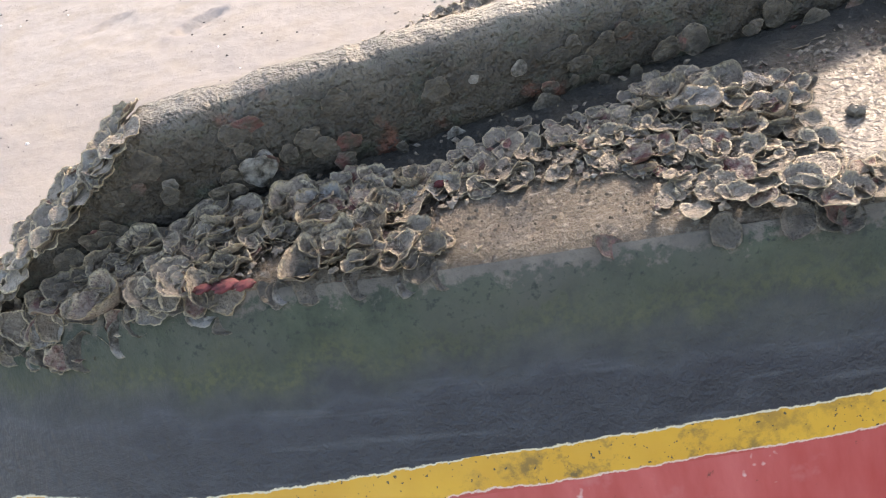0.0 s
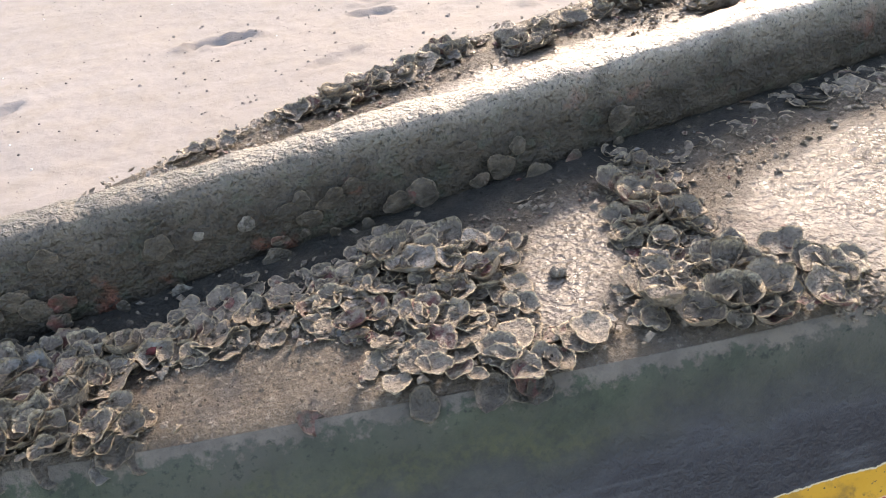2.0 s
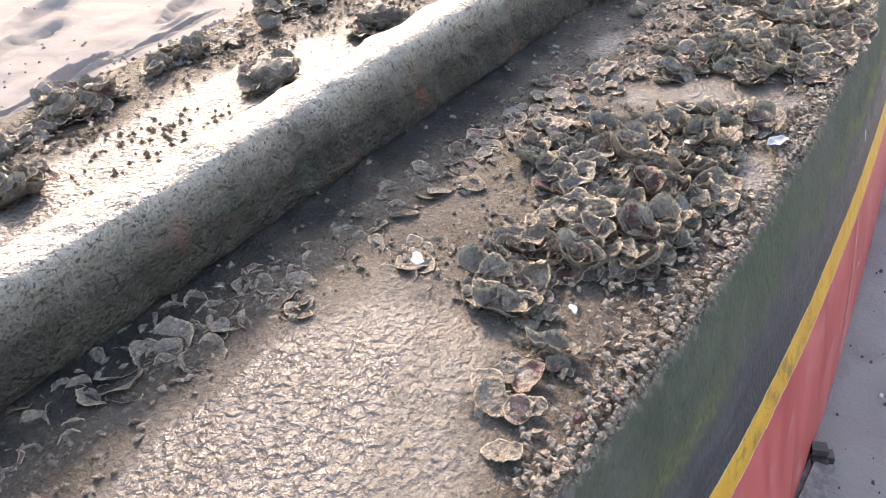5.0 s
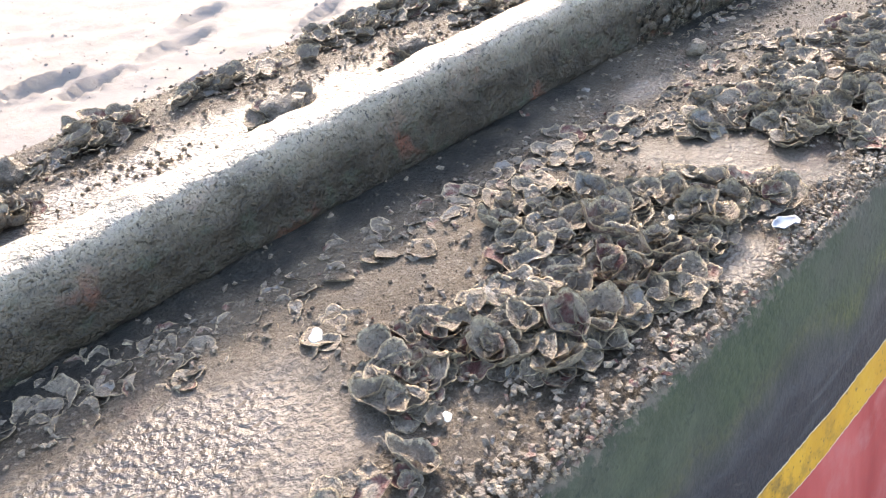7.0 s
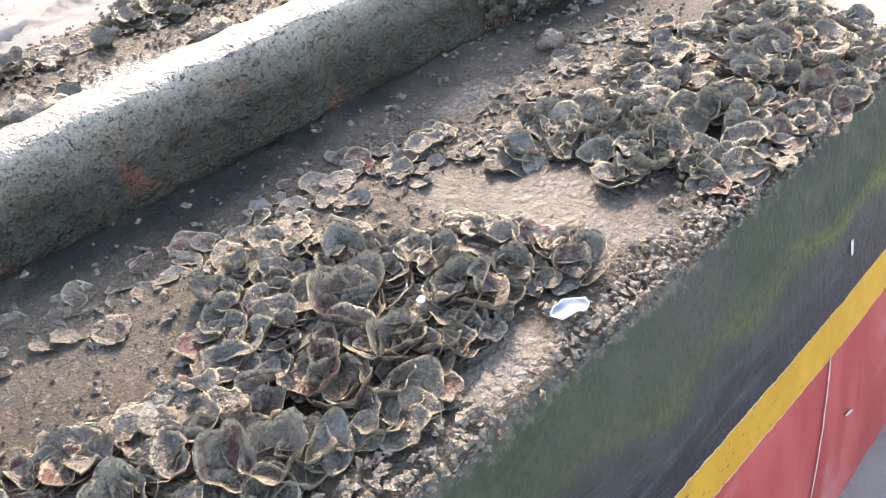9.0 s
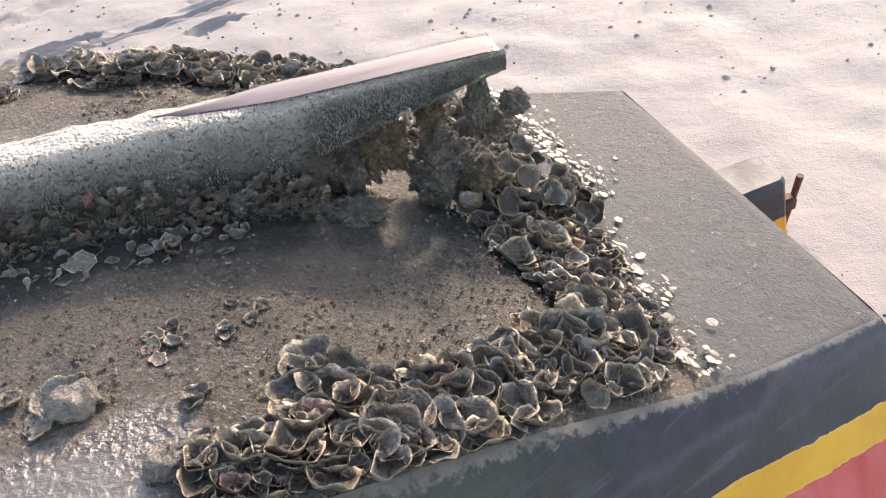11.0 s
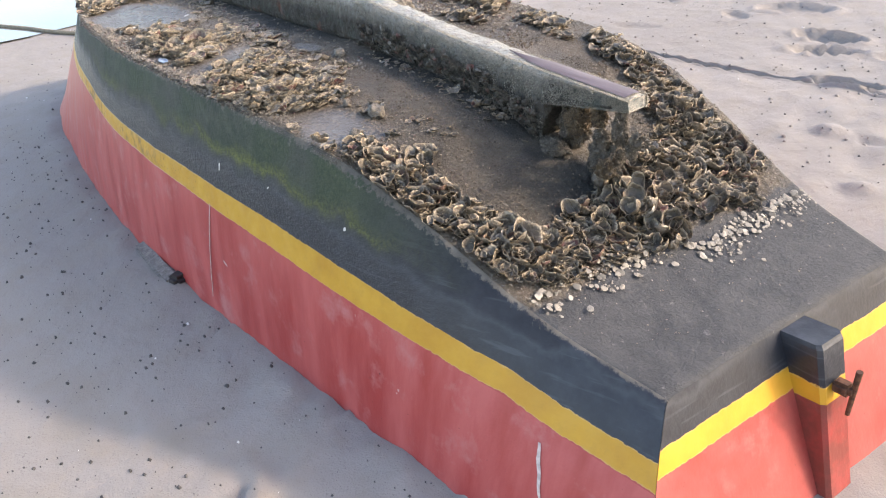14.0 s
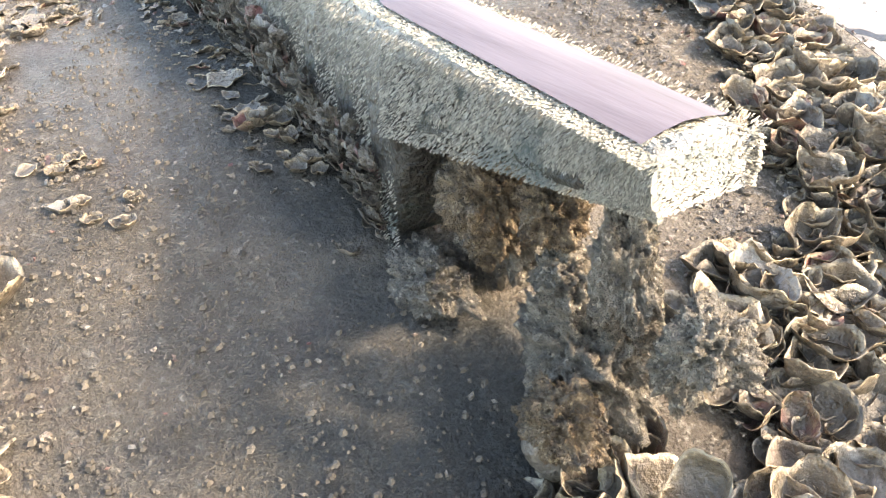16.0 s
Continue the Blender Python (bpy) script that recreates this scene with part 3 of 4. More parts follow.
# ---- oysters ----
def shell_mesh(name, seed, radius, cup, mat, n=20, frill=1.0):
    """One irregular cupped valve, hinge at the origin, mouth towards +x, with growth steps and a frilled thick lip."""
    rnd = random.Random(seed)
    ph = [rnd.uniform(0, 6.28) for _ in range(8)]
    amp = [rnd.uniform(0.05, 0.16), rnd.uniform(0.04, 0.12), rnd.uniform(0.02, 0.08)]
    long_ = rnd.uniform(0.85, 1.3)
    wall = rnd.uniform(1.6, 4.5) if cup < 0.5 else rnd.uniform(2.2, 4.0)
    jag = [rnd.uniform(-0.07, 0.05) * frill for _ in range(n)]
    up = [rnd.uniform(-0.12, 0.18) * frill for _ in range(n)]
    rings = (0.0, 0.28, 0.50, 0.66, 0.71, 0.84, 0.89, 1.0)
    top, low, rim = [], [], []
    for k, r in enumerate(rings):
        for j in range(n):
            a = 2 * math.pi * j / n
            out = 1 + amp[0] * math.sin(2 * a + ph[0]) + amp[1] * math.sin(3 * a + ph[1]) + amp[2] * math.sin(5 * a + ph[2]) + jag[j] * r ** 3
            x, y = r * out * math.cos(a) * long_, r * out * math.sin(a)
            z = cup * r ** wall + 0.11 * math.sin(4 * x + ph[3]) * r + 0.09 * math.sin(5 * y + ph[5]) * r
            z += frill * 0.11 * r ** 4 * math.sin(6 * a + ph[4]) + up[j] * r ** 5 + ((0.05 if k >= 4 else 0.0) + (0.05 if k >= 6 else 0.0)) * frill
            z += rnd.uniform(-0.04, 0.04) * frill * (0.4 + 0.6 * r)
            top.append((radius * (x + 0.92), radius * y, radius * (z + 0.05)))
            t = 0.050 + 0.09 * (1 - r) + rnd.uniform(0, 0.035)
            low.append((radius * (x * 0.975 + 0.92), radius * y * 0.975, radius * (z + 0.05 - t)))
            rim.append(r)
    m = len(rings) * n
    faces = []
    for k in range(len(rings) - 1):
        for j in range(n):
            a, b = k * n + j, k * n + (j + 1) % n
            if k:
                faces.append((a, a + n, b + n, b))
                faces.append((m + a, m + b, m + b + n, m + a + n))
            else:
                faces.append((a, a + n, b + n))
                faces.append((m + a, m + b + n, m + a + n))
    for j in range(n):
        a, b = (len(rings) - 1) * n + j, (len(rings) - 1) * n + (j + 1) % n
        faces.append((a, m + a, m + b, b))
    return mesh_of(name, top + low, faces, mat, rim=rim + [min(1.0, r * 0.93) for r in rim])


KINDS = [shell_mesh("oyster_shell", 10 + i, 1.0, random.Random(i).uniform(0.04, 0.42), SHELL, 26, 0.75) for i in range(18)]
CUPS = [shell_mesh("oyster_cup", 110 + i, 1.0, random.Random(i).uniform(0.5, 0.95), SHELL, 28, 0.42) for i in range(10)]
SPATS = [shell_mesh("young_shell", 60 + i, 1.0, -0.25, SPAT, 10, 0.4) for i in range(5)]


def data_of(me):
    co = np.empty(len(me.vertices) * 3, np.float32)
    me.vertices.foreach_get("co", co)
    rim = np.empty(len(me.vertices), np.float32)
    me.attributes["rim"].data.foreach_get("value", rim)
    return co.reshape(-1, 3), [tuple(p.vertices) for p in me.polygons], rim


KIND_DATA = {me.name: data_of(me) for me in KINDS + CUPS + SPATS}


def joined(name, placed, mat, parent, label):
    verts, faces, rims, base = [], [], [], 0
    for me, mw in placed:
        co, fs, rim = KIND_DATA[me.name]
        a = np.array(mw)
        verts.append(co @ a[:3, :3].T + a[:3, 3])
        faces += [tuple(i + base for i in f) for f in fs]
        rims.append(rim)
        base += len(co)
    return part(name, mesh_of(name, np.concatenate(verts), faces, mat, rim=np.concatenate(rims)), parent, label, "stuff")


# beds of shells: centre, half lengths, turn, spacing, radius, tilt low and high (degrees)
BEDS = [(-3.45, -0.13, 0.20, 0.15, -10, 0.0215, 0.0205, 12, 60), (-3.22, -0.185, 0.20, 0.10, -10, 0.0205, 0.0205, 15, 66), (-2.98, -0.165, 0.14, 0.07, -6, 0.024, 0.017, 4, 40),
        (-2.79, -0.215, 0.14, 0.12, -8, 0.0225, 0.0180, 4, 44), (-2.76, -0.36, 0.19, 0.04, -16, 0.026, 0.0185, 2, 22), (-2.49, -0.24, 0.15, 0.055, 64, 0.0195, 0.0190, 14, 64),
        (-2.49, -0.405, 0.14, 0.07, -22, 0.0215, 0.0185, 5, 50), (-2.36, -0.455, 0.10, 0.035, -15, 0.027, 0.017, 2, 22), (-2.40, -0.12, 0.20, 0.045, -4, 0.026, 0.013, 1, 16),
        (-2.02, -0.13, 0.24, 0.055, -14, 0.022, 0.0155, 1, 14), (-1.87, -0.235, 0.10, 0.05, -20, 0.025, 0.016, 2, 18), (-2.00, -0.455, 0.10, 0.04, 8, 0.027, 0.015, 4, 34),
        (-1.80, -0.485, 0.10, 0.05, 0, 0.025, 0.018, 6, 44), (-1.70, -0.405, 0.17, 0.085, -14, 0.0205, 0.0215, 14, 62), (-1.49, -0.375, 0.13, 0.16, 0, 0.0205, 0.022, 14, 62),
        (-1.36, -0.405, 0.11, 0.065, -30, 0.0205, 0.021, 12, 60), (-1.62, -0.175, 0.26, 0.04, -6, 0.026, 0.0155, 1, 14), (-1.33, -0.205, 0.17, 0.06, -10, 0.026, 0.016, 3, 28),
        (-1.14, -0.35, 0.10, 0.10, -20, 0.020, 0.0195, 12, 60), (-0.91, -0.405, 0.255, 0.145, 2, 0.0195, 0.0198, 14, 64), (-1.06, -0.53, 0.17, 0.035, 0, 0.025, 0.020, 4, 36),
        (-0.96, -0.21, 0.22, 0.045, -6, 0.027, 0.014, 2, 24), (-0.62, -0.285, 0.13, 0.035, -10, 0.027, 0.016, 5, 36), (-0.50, -0.495, 0.14, 0.022, 4, 0.022, 0.018, 8, 42),
        (-0.37, -0.375, 0.10, 0.085, 12, 0.021, 0.021, 20, 62), (-0.24, -0.395, 0.18, 0.055, 14, 0.020, 0.0225, 25, 70), (-0.05, -0.295, 0.13, 0.10, 10, 0.020, 0.0225, 25, 70),
        (0.02, -0.10, 0.09, 0.22, 4, 0.0195, 0.0215, 25, 68), (-0.02, 0.17, 0.12, 0.20, 0, 0.0205, 0.022, 22, 66), (-0.15, 0.30, 0.20, 0.08, -12, 0.021, 0.022, 20, 60),
        (-0.55, 0.39, 0.34, 0.055, -6, 0.021, 0.020, 12, 50), (-1.2, 0.45, 0.48, 0.055, -4, 0.022, 0.020, 8, 44), (-1.95, 0.45, 0.50, 0.05, 4, 0.022, 0.021, 8, 44),
        (-2.60, 0.375, 0.22, 0.035, 12, 0.021, 0.021, 10, 50), (-2.95, 0.30, 0.20, 0.02, 20, 0.022, 0.015, 8, 36), (-1.98, 0.31, 0.07, 0.045, 10, 0.021, 0.022, 14, 56),
        (-1.54, 0.245, 0.06, 0.035, 0, 0.021, 0.022, 14, 56), (-1.25, 0.24, 0.07, 0.035, 0, 0.021, 0.022, 14, 56), (-2.36, 0.36, 0.08, 0.04, 10, 0.021, 0.022, 14, 56),
        (-0.40, -0.25, 0.07, 0.05, 0, 0.032, 0.011, 3, 26), (-0.55, -0.095, 0.40, 0.025, 0, 0.019, 0.010, 4, 30), (-1.0, 0.30, 0.10, 0.04, 0, 0.024, 0.019, 8, 44)]
rng = random.Random(7)


def bare_here(x, y):
    return any(oval(x, y, cx, cy, rx, ry, turn) < 0.9 + 0.4 * noise.noise((x * 14, y * 14, 5)) for cx, cy, rx, ry, turn, k in BARE)


def allowed(x, y):
    yc = chine(x)
    if abs(y) > yc - (0.030 if -2.30 < x < -1.12 and y < 0 else 0.004) or abs(y) < 0.058 and x < -0.02:
        return False
    if x > 0.09 + 0.04 * noise.noise((y * 9, 0, 3)) + 0.05 * (y > 0):
        return False
    return y > 0 or not bare_here(x, y)


near, rest, stern, taken = [], [], [], {}
CROWD = [(cx, cy, rx * 0.97, ry * 0.97, way, gap * 0.9, size * 0.55, 2, 41) for cx, cy, rx, ry, way, gap, size, t0, t1 in BEDS if t1 > 41]
for cx, cy, rx, ry, way, gap, size, t0, t1 in BEDS + CROWD:
    u = -1.3 * rx
    while u < 1.3 * rx:
        v = -1.3 * ry
        while v < 1.3 * ry:
            du, dv = u + rng.uniform(-0.5, 0.5) * gap, v + rng.uniform(-0.5, 0.5) * gap
            v += gap * (0.86 if t1 > 40 else 0.95)
            c, sn = math.cos(radians(way)), math.sin(radians(way))
            px, py = cx + du * c - dv * sn, cy + du * sn + dv * c
            cell = (round(px / 0.011), round(py / 0.011))
            q = oval(px, py, cx, cy, rx, ry, way)
            if cell in taken or q > 1.0 + 0.45 * noise.noise((px * 11, py * 11, 7)) or not allowed(px, py):
                continue
            hill = noise.noise((px * 7, py * 7, 4.0))
            if hill < (-0.38 if py < 0 else -0.12) and px < -0.3:
                continue
            taken[cell] = 1
            s = size * rng.choice((0.5, 0.7, 0.85, 0.95, 1.05, 1.2, 1.35)) * rng.uniform(0.9, 1.1) * (1.0 - 0.4 * max(0.0, (px + 0.02) / 0.14 if px > -0.02 else 0.0))
            s *= (1.02 - 0.25 * min(1.0, q)) * (1.0 if px < -0.5 else 0.84)
            tilt = -rng.uniform(t0, t1) * (0.75 + 0.5 * hill) * (0.42 if px < -0.5 and py < 0 else 0.5 if px < -0.3 else 0.66)
            lift = (0.003 + 0.013 * max(0.0, hill + 0.25) * max(0.0, 1.0 - 0.7 * q)) * min(1.0, t1 / 45)
            turn = rng.gauss(30, 80) if px < -0.5 else rng.gauss(165, 60)
            m = pose(px, py, bottom(px) + lumps(px, py) + lift - 0.005, 0, 0, turn) @ pose(0, 0, 0, rng.uniform(-22, 22), tilt, 0)
            m = m @ Matrix.Translation((-0.7 * s, 0, 0)) @ Matrix.Diagonal((s, s * rng.uniform(0.85, 1.15), s * rng.uniform(0.7, 1.2) * (0.5 if t1 < 20 else 0.78 if px < -0.5 else 0.95), 1))
            kind = CUPS[rng.randrange(len(CUPS))] if rng.random() < (0.85 if px > -0.45 else 0.35 if t1 > 40 else 0.0) else KINDS[rng.randrange(len(KINDS))]
            if (-1.62 < px < -1.34 or -1.10 < px < -0.72) and py < -0.3 and t1 > 50 and len(near) < 290:
                near.append((kind, m))
            elif px > -0.52 + 0.1 * noise.noise((py * 7, 0, 1)):
                stern.append((kind, m))
            else:
                rest.append((kind, m))
        u += gap * (0.86 if t1 > 40 else 0.95)
for kind, m in near:
    ob = part("oyster_shell", kind, hull_bottom)
    ob.matrix_local = m
joined("oyster_bed", rest, SHELL, hull_bottom, "dense bed of grey-brown oyster shells with pale frilled lips")

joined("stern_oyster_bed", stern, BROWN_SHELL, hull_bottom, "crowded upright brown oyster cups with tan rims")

# flat shells on the keel's near face and the bow
side_shells = []
for i in range(90):
    x = rng.uniform(-3.62, -2.4)
    if x > -3.05 and rng.random() < 0.55:
        continue
    f = rng.random() ** (0.6 if x < -3.1 else 1.8)
    zt = keel_top(x) if x > -3.385 else 0.757 - (-3.385 - x) / 0.275 * 0.185
    z = bottom(x) + (zt - 0.035 - bottom(x)) * f
    if z < bottom(x):
        continue
    s = rng.uniform(0.007, 0.021)
    m = pose(x, -0.070 + 0.020 * f, z, 0, 0, -90) @ pose(0, 0, 0, 0, -78 + rng.uniform(-12, 12), 0) @ pose(0, 0, 0, 0, 0, rng.uniform(-60, 60))
    side_shells.append((KINDS[rng.randrange(len(KINDS))], m @ Matrix.Translation((-s, 0, -0.22 * s)) @ Matrix.Diagonal((s, s, s * 0.28, 1))))
for i in range(330):
    x = -0.26 - 0.75 * rng.random() ** 1.3
    z = bottom(x) + rng.uniform(0.0, 0.06)
    s = rng.uniform(0.004, 0.0095)
    m = pose(x, -0.054 - 0.011, z, 0, 0, -90 + rng.uniform(-50, 50)) @ pose(0, 0, 0, 0, -60 + rng.uniform(-40, 30), 0)
    side_shells.append((KINDS[rng.randrange(len(KINDS))], m @ Matrix.Diagonal((s, s, s, 1))))
bow_shells = []
for i in range(90):
    f = rng.random()
    x, z = -3.64 + 0.25 * f, 0.585 + 0.172 * f
    s = rng.uniform(0.013, 0.025)
    m = pose(x, rng.uniform(-0.075, 0.03), z, 0, 0, rng.uniform(150, 250)) @ pose(0, 0, 0, 0, 30 + rng.uniform(-15, 15), 0) @ pose(0, 0, 0, 0, 0, rng.uniform(-90, 90))
    bow_shells.append((KINDS[rng.randrange(len(KINDS))], m @ Matrix.Translation((-s, 0, 0)) @ Matrix.Diagonal((s, s, s * 0.7, 1))))
lap_shells = []
for i in range(28):
    x = rng.choice((rng.uniform(-3.62, -3.25), rng.uniform(-3.3, -2.3)))
    drop = rng.uniform(0.0, 0.045 if x < -3.3 else 0.016)
    z = bottom(x) - 0.004 - drop
    s = rng.uniform(0.011, 0.021)
    m = pose(x, -side_point(x, z) + 0.006 - 0.10 * max(0.0, 0.02 - drop), z, 0, 0, -90 + rng.uniform(-25, 25)) @ pose(0, 0, 0, 0, 35 + 600 * min(drop, 0.05) + rng.uniform(-12, 12), 0)
    lap_shells.append((KINDS[rng.randrange(len(KINDS))], m @ Matrix.Translation((-0.9 * s, 0, 0)) @ pose(0, 0, 0, 0, 0, rng.uniform(-40, 40)) @ Matrix.Diagonal((s, s, s * 0.6, 1))))
for i in range(46):
    x = -3.64 + 0.30 * rng.random() ** 1.2
    z = bottom(x) - 0.055 * rng.random() ** 1.4 * min(1.0, (-3.30 - x) / 0.2)
    s = rng.uniform(0.012, 0.022)
    m = pose(x, -side_point(x, z) + 0.004, z, 0, 0, -90 + rng.uniform(-40, 40)) @ pose(0, 0, 0, rng.uniform(-20, 20), rng.uniform(20, 60), 0)
    bow_shells.append((KINDS[rng.randrange(len(KINDS))], m @ Matrix.Translation((-0.9 * s, 0, 0)) @ pose(0, 0, 0, 0, 0, rng.uniform(-60, 60)) @ Matrix.Diagonal((s, s, s * 0.8, 1))))
joined("bow_crust", bow_shells, SHELL, hull_bottom, "flat grey shells lapping over the bow's edge")
joined("edge_crust", lap_shells, KEEL_SHELL, hull_bottom, "darker flat shells lapping over the hull's edge")
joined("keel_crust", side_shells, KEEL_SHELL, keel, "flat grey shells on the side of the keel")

# pale young shells fringing the bed at the stern
spats = []
for i in range(720):
    y = rng.uniform(-0.40, 0.40)
    x = 0.10 + 0.05 * (y > 0) + 0.03 * noise.noise((y * 9, 0, 3)) + abs(rng.gauss(0, 0.035)) - 0.035
    if abs(y) > chine(x) - 0.01:
        continue
    s = (0.0015 + 0.0065 * rng.random() ** 3) * (1.0 if x < 0.16 else 0.7)
    m = pose(x, y, bottom(x) + 0.001, 0, 25 * 1.0, 0) @ pose(0, 0, 0, rng.uniform(-15, 15), rng.uniform(-15, 15), rng.uniform(0, 360))
    spats.append((SPATS[rng.randrange(5)], m @ Matrix.Translation((-s, 0, 0.1 * s)) @ Matrix.Diagonal((s, s, s * 0.4, 1))))
joined("shell_fringe", spats, SPAT, hull_bottom, "small whitish young oyster shells")


# ---- brown weed clumps under the end of the keel ----
def clump(name, place, size, seed, mat, label, parent, detail=4):
    bm = bmesh.new()
    bmesh.ops.create_icosphere(bm, subdivisions=detail, radius=1.0)
    rough = random.Random(int(seed * 100) + 3)
    for v in bm.verts:
        d = v.co.copy()
        k = 1 + 0.40 * noise.noise(d * 1.7 + Vector((seed, 0, 0))) + 0.30 * noise.noise(d * 5 + Vector((0, seed, 0))) + 0.22 * noise.noise(d * 12) + 0.10 * noise.noise(d * 26)
        k += rough.uniform(-0.045, 0.05) + 0.10 * noise.noise(d * 18 + Vector((0, 0, seed))) if mat is MAT else 0.0
        v.co = Vector((d.x * size[0], d.y * size[1], d.z * size[2])) * k
    me = bpy.data.meshes.new(name)
    bm.to_mesh(me)
    bm.free()
    me.materials.append(mat)
    me.polygons.foreach_set("use_smooth", [True] * len(me.polygons))
    ob = part(name, me, parent, label)
    ob.location = place
    return ob


GREY_MAT = mat_mat("grey_silted_crust", (0.055, 0.047, 0.037), (0.24, 0.20, 0.148), (0.34, 0.29, 0.22))
for i, (p, s, mat) in enumerate((((-0.155, -0.033, 0.600), (0.029, 0.024, 0.030), MAT), ((-0.095, -0.030, 0.616), (0.018, 0.016, 0.018), MAT), ((-0.032, -0.033, 0.606), (0.017, 0.014, 0.034), GREY_MAT),
                                 ((0.016, -0.030, 0.596), (0.018, 0.017, 0.017), GREY_MAT), ((-0.050, -0.062, 0.527), (0.024, 0.018, 0.018), MAT), ((-0.088, -0.030, 0.578), (0.020, 0.016, 0.016), GREY_MAT),
                                 ((-0.010, -0.022, 0.565), (0.012, 0.012, 0.020), GREY_MAT))):
    clump("weed_clump", p, s, 3.1 * i, mat, "brown matted seaweed and mussels" if mat is MAT else "grey silted crust of weed and shell", boat, 5)

for i, (p, s) in enumerate((((-0.20, 0.000, 0.575), (0.036, 0.030, 0.055)), ((-0.090, -0.020, 0.525), (0.045, 0.030, 0.042)), ((-0.215, -0.055, 0.530), (0.04, 0.022, 0.018)))):
    clump("crust_lump", p, s, 2.3 * i + 0.7, GREY_MAT, "knobbly grey crust under the keel", boat, 5)

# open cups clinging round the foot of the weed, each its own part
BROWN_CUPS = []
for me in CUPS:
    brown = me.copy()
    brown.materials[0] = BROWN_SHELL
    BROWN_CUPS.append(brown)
for i in range(46):
    a = rng.uniform(0, 1)
    x, y = -0.075 + 0.19 * a, -0.095 + 0.075 * rng.random() + 0.03 * a
    z = bottom(x) + 0.008 + 0.065 * rng.random() * (1 - abs(2 * a - 0.9))
    s = rng.uniform(0.012, 0.021)
    m = pose(x, y, z, 0, 0, rng.gauss(120, 60)) @ pose(0, 0, 0, rng.uniform(-25, 25), -rng.uniform(20, 65), 0)
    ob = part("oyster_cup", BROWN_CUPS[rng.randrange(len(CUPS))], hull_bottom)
    ob.matrix_local = m @ Matrix.Translation((-0.7 * s, 0, 0)) @ Matrix.Diagonal((s, s, s, 1))

# ---- sand ----
DENTS = [(-3.53, 2.64, 0.145, 0.05, 39, 0.022, 1), (-3.95, 2.95, 0.14, 0.05, 30, 0.012, 1), (-2.56, 2.9, 0.17, 0.06, -8, 0.035, 1), (-1.7, 3.3, 0.16, 0.08, 10, 0.035, 1),
         (-1.13, 2.42, 0.17, 0.06, 20, 0.035, 1), (-0.7, 2.5, 0.2, 0.07, 15, 0.03, 1), (-0.15, 2.22, 0.2, 0.05, 30, 0.03, 1), (-1.25, 2.62, 0.17, 0.09, 0, 0.04, 1),
         (-1.43, 1.968, 0.60, 0.022, 3.2, 0.036, 0.5), (-0.80, 2.05, 0.15, 0.045, 8, 0.035, 1), (-0.42, 2.03, 0.26, 0.022, 3, 0.02, 1), (-0.55, 1.56, 0.06, 0.04, 10, -0.02, 0), (-0.28, 1.89, 0.10, 0.035, 5, 0.02, 1),
         (0.1, 2.6, 0.2, 0.06, 0, 0.025, 1), (-1.9, 2.75, 0.12, 0.05, -30, 0.02, 1), (-2.2, 2.3, 0.15, 0.05, 20, 0.012, 1), (-0.21, 1.19, 0.05, 0.04, 10, -0.02, 0),
         (-0.36, 1.56, 0.09, 0.03, 5, 0.014, 1), (-1.7, 3.0, 0.2, 0.1, 20, 0.03, 1), (-0.45, 2.75, 0.15, 0.07, 20, 0.03, 1)]


def dent(x, y):
    z = 0.0
    for cx, cy, a, b, turn, deep, heap in DENTS:
        dx, dy = x - cx, y - cy
        if abs(dx) > 0.8 or abs(dy) > 0.6:
            continue
        c, s = math.cos(radians(turn)), math.sin(radians(turn))
        u, v = (dx * c + dy * s) / a, (-dx * s + dy * c) / b
        q = u * u + v * v + (0.3 if b > 0.03 else 0.08) * noise.noise((x * 20, y * 20, 1))
        if q < 1.6:
            z -= deep * max(0.0, min(1.0, 1.5 * (1.15 - q)))
            z += heap * deep * 0.5 * max(0.0, 1 - abs(q - 1.3) / 0.4)
    return z


def ground_height(x, y):
    z = 0.012 * noise.noise((x * 0.9, y * 0.9, 0)) + 0.008 * noise.noise((x * 3.2, y * 3.2, 5)) + 0.003 * noise.noise((x * 11, y * 11, 9))
    rough = max(0.0, min(1.0, (x + 1.9) / 1.2)) * (y > 0)
    z += rough * 0.012 * noise.noise((x * 7, y * 7, 3))
    if y < -0.5:
        z += 0.018 * max(0.0, noise.noise((x * 2.2, y * 2.2, 11))) * noise.noise((x * 9 + y * 5, y * 9, 12)) + 0.004 * noise.noise((x * 22, y * 22, 13))
    d = abs(y) - gunwale(min(max(x, -4.2), 0.475))
    if y < -0.5 and -1.6 < x < 0.6 and d > 0:
        patch = max(0.0, 1 - ((x + 0.15) / 0.75) ** 2) * max(0.0, 1 - d / 0.7) * max(0.15, 0.6 + noise.noise((x * 4, y * 4, 21)))
        z += 0.035 * patch * (0.3 + noise.noise((x * 13, y * 13, 22)) + 0.9 * noise.noise((x * 27, y * 27, 23)) + 0.7 * noise.noise((x * 45, y * 45, 24)))
    if -4.3 < x < 0.6 and d < 0.25:
        z = z * 0.5 + 0.020 * max(0.0, 1 - abs(d - 0.05) / 0.14) * (0.5 + noise.noise((x * 6, y * 6, 2)) + 0.5 * noise.noise((x * 25, y * 25, 2)))
    return z + dent(x, y)


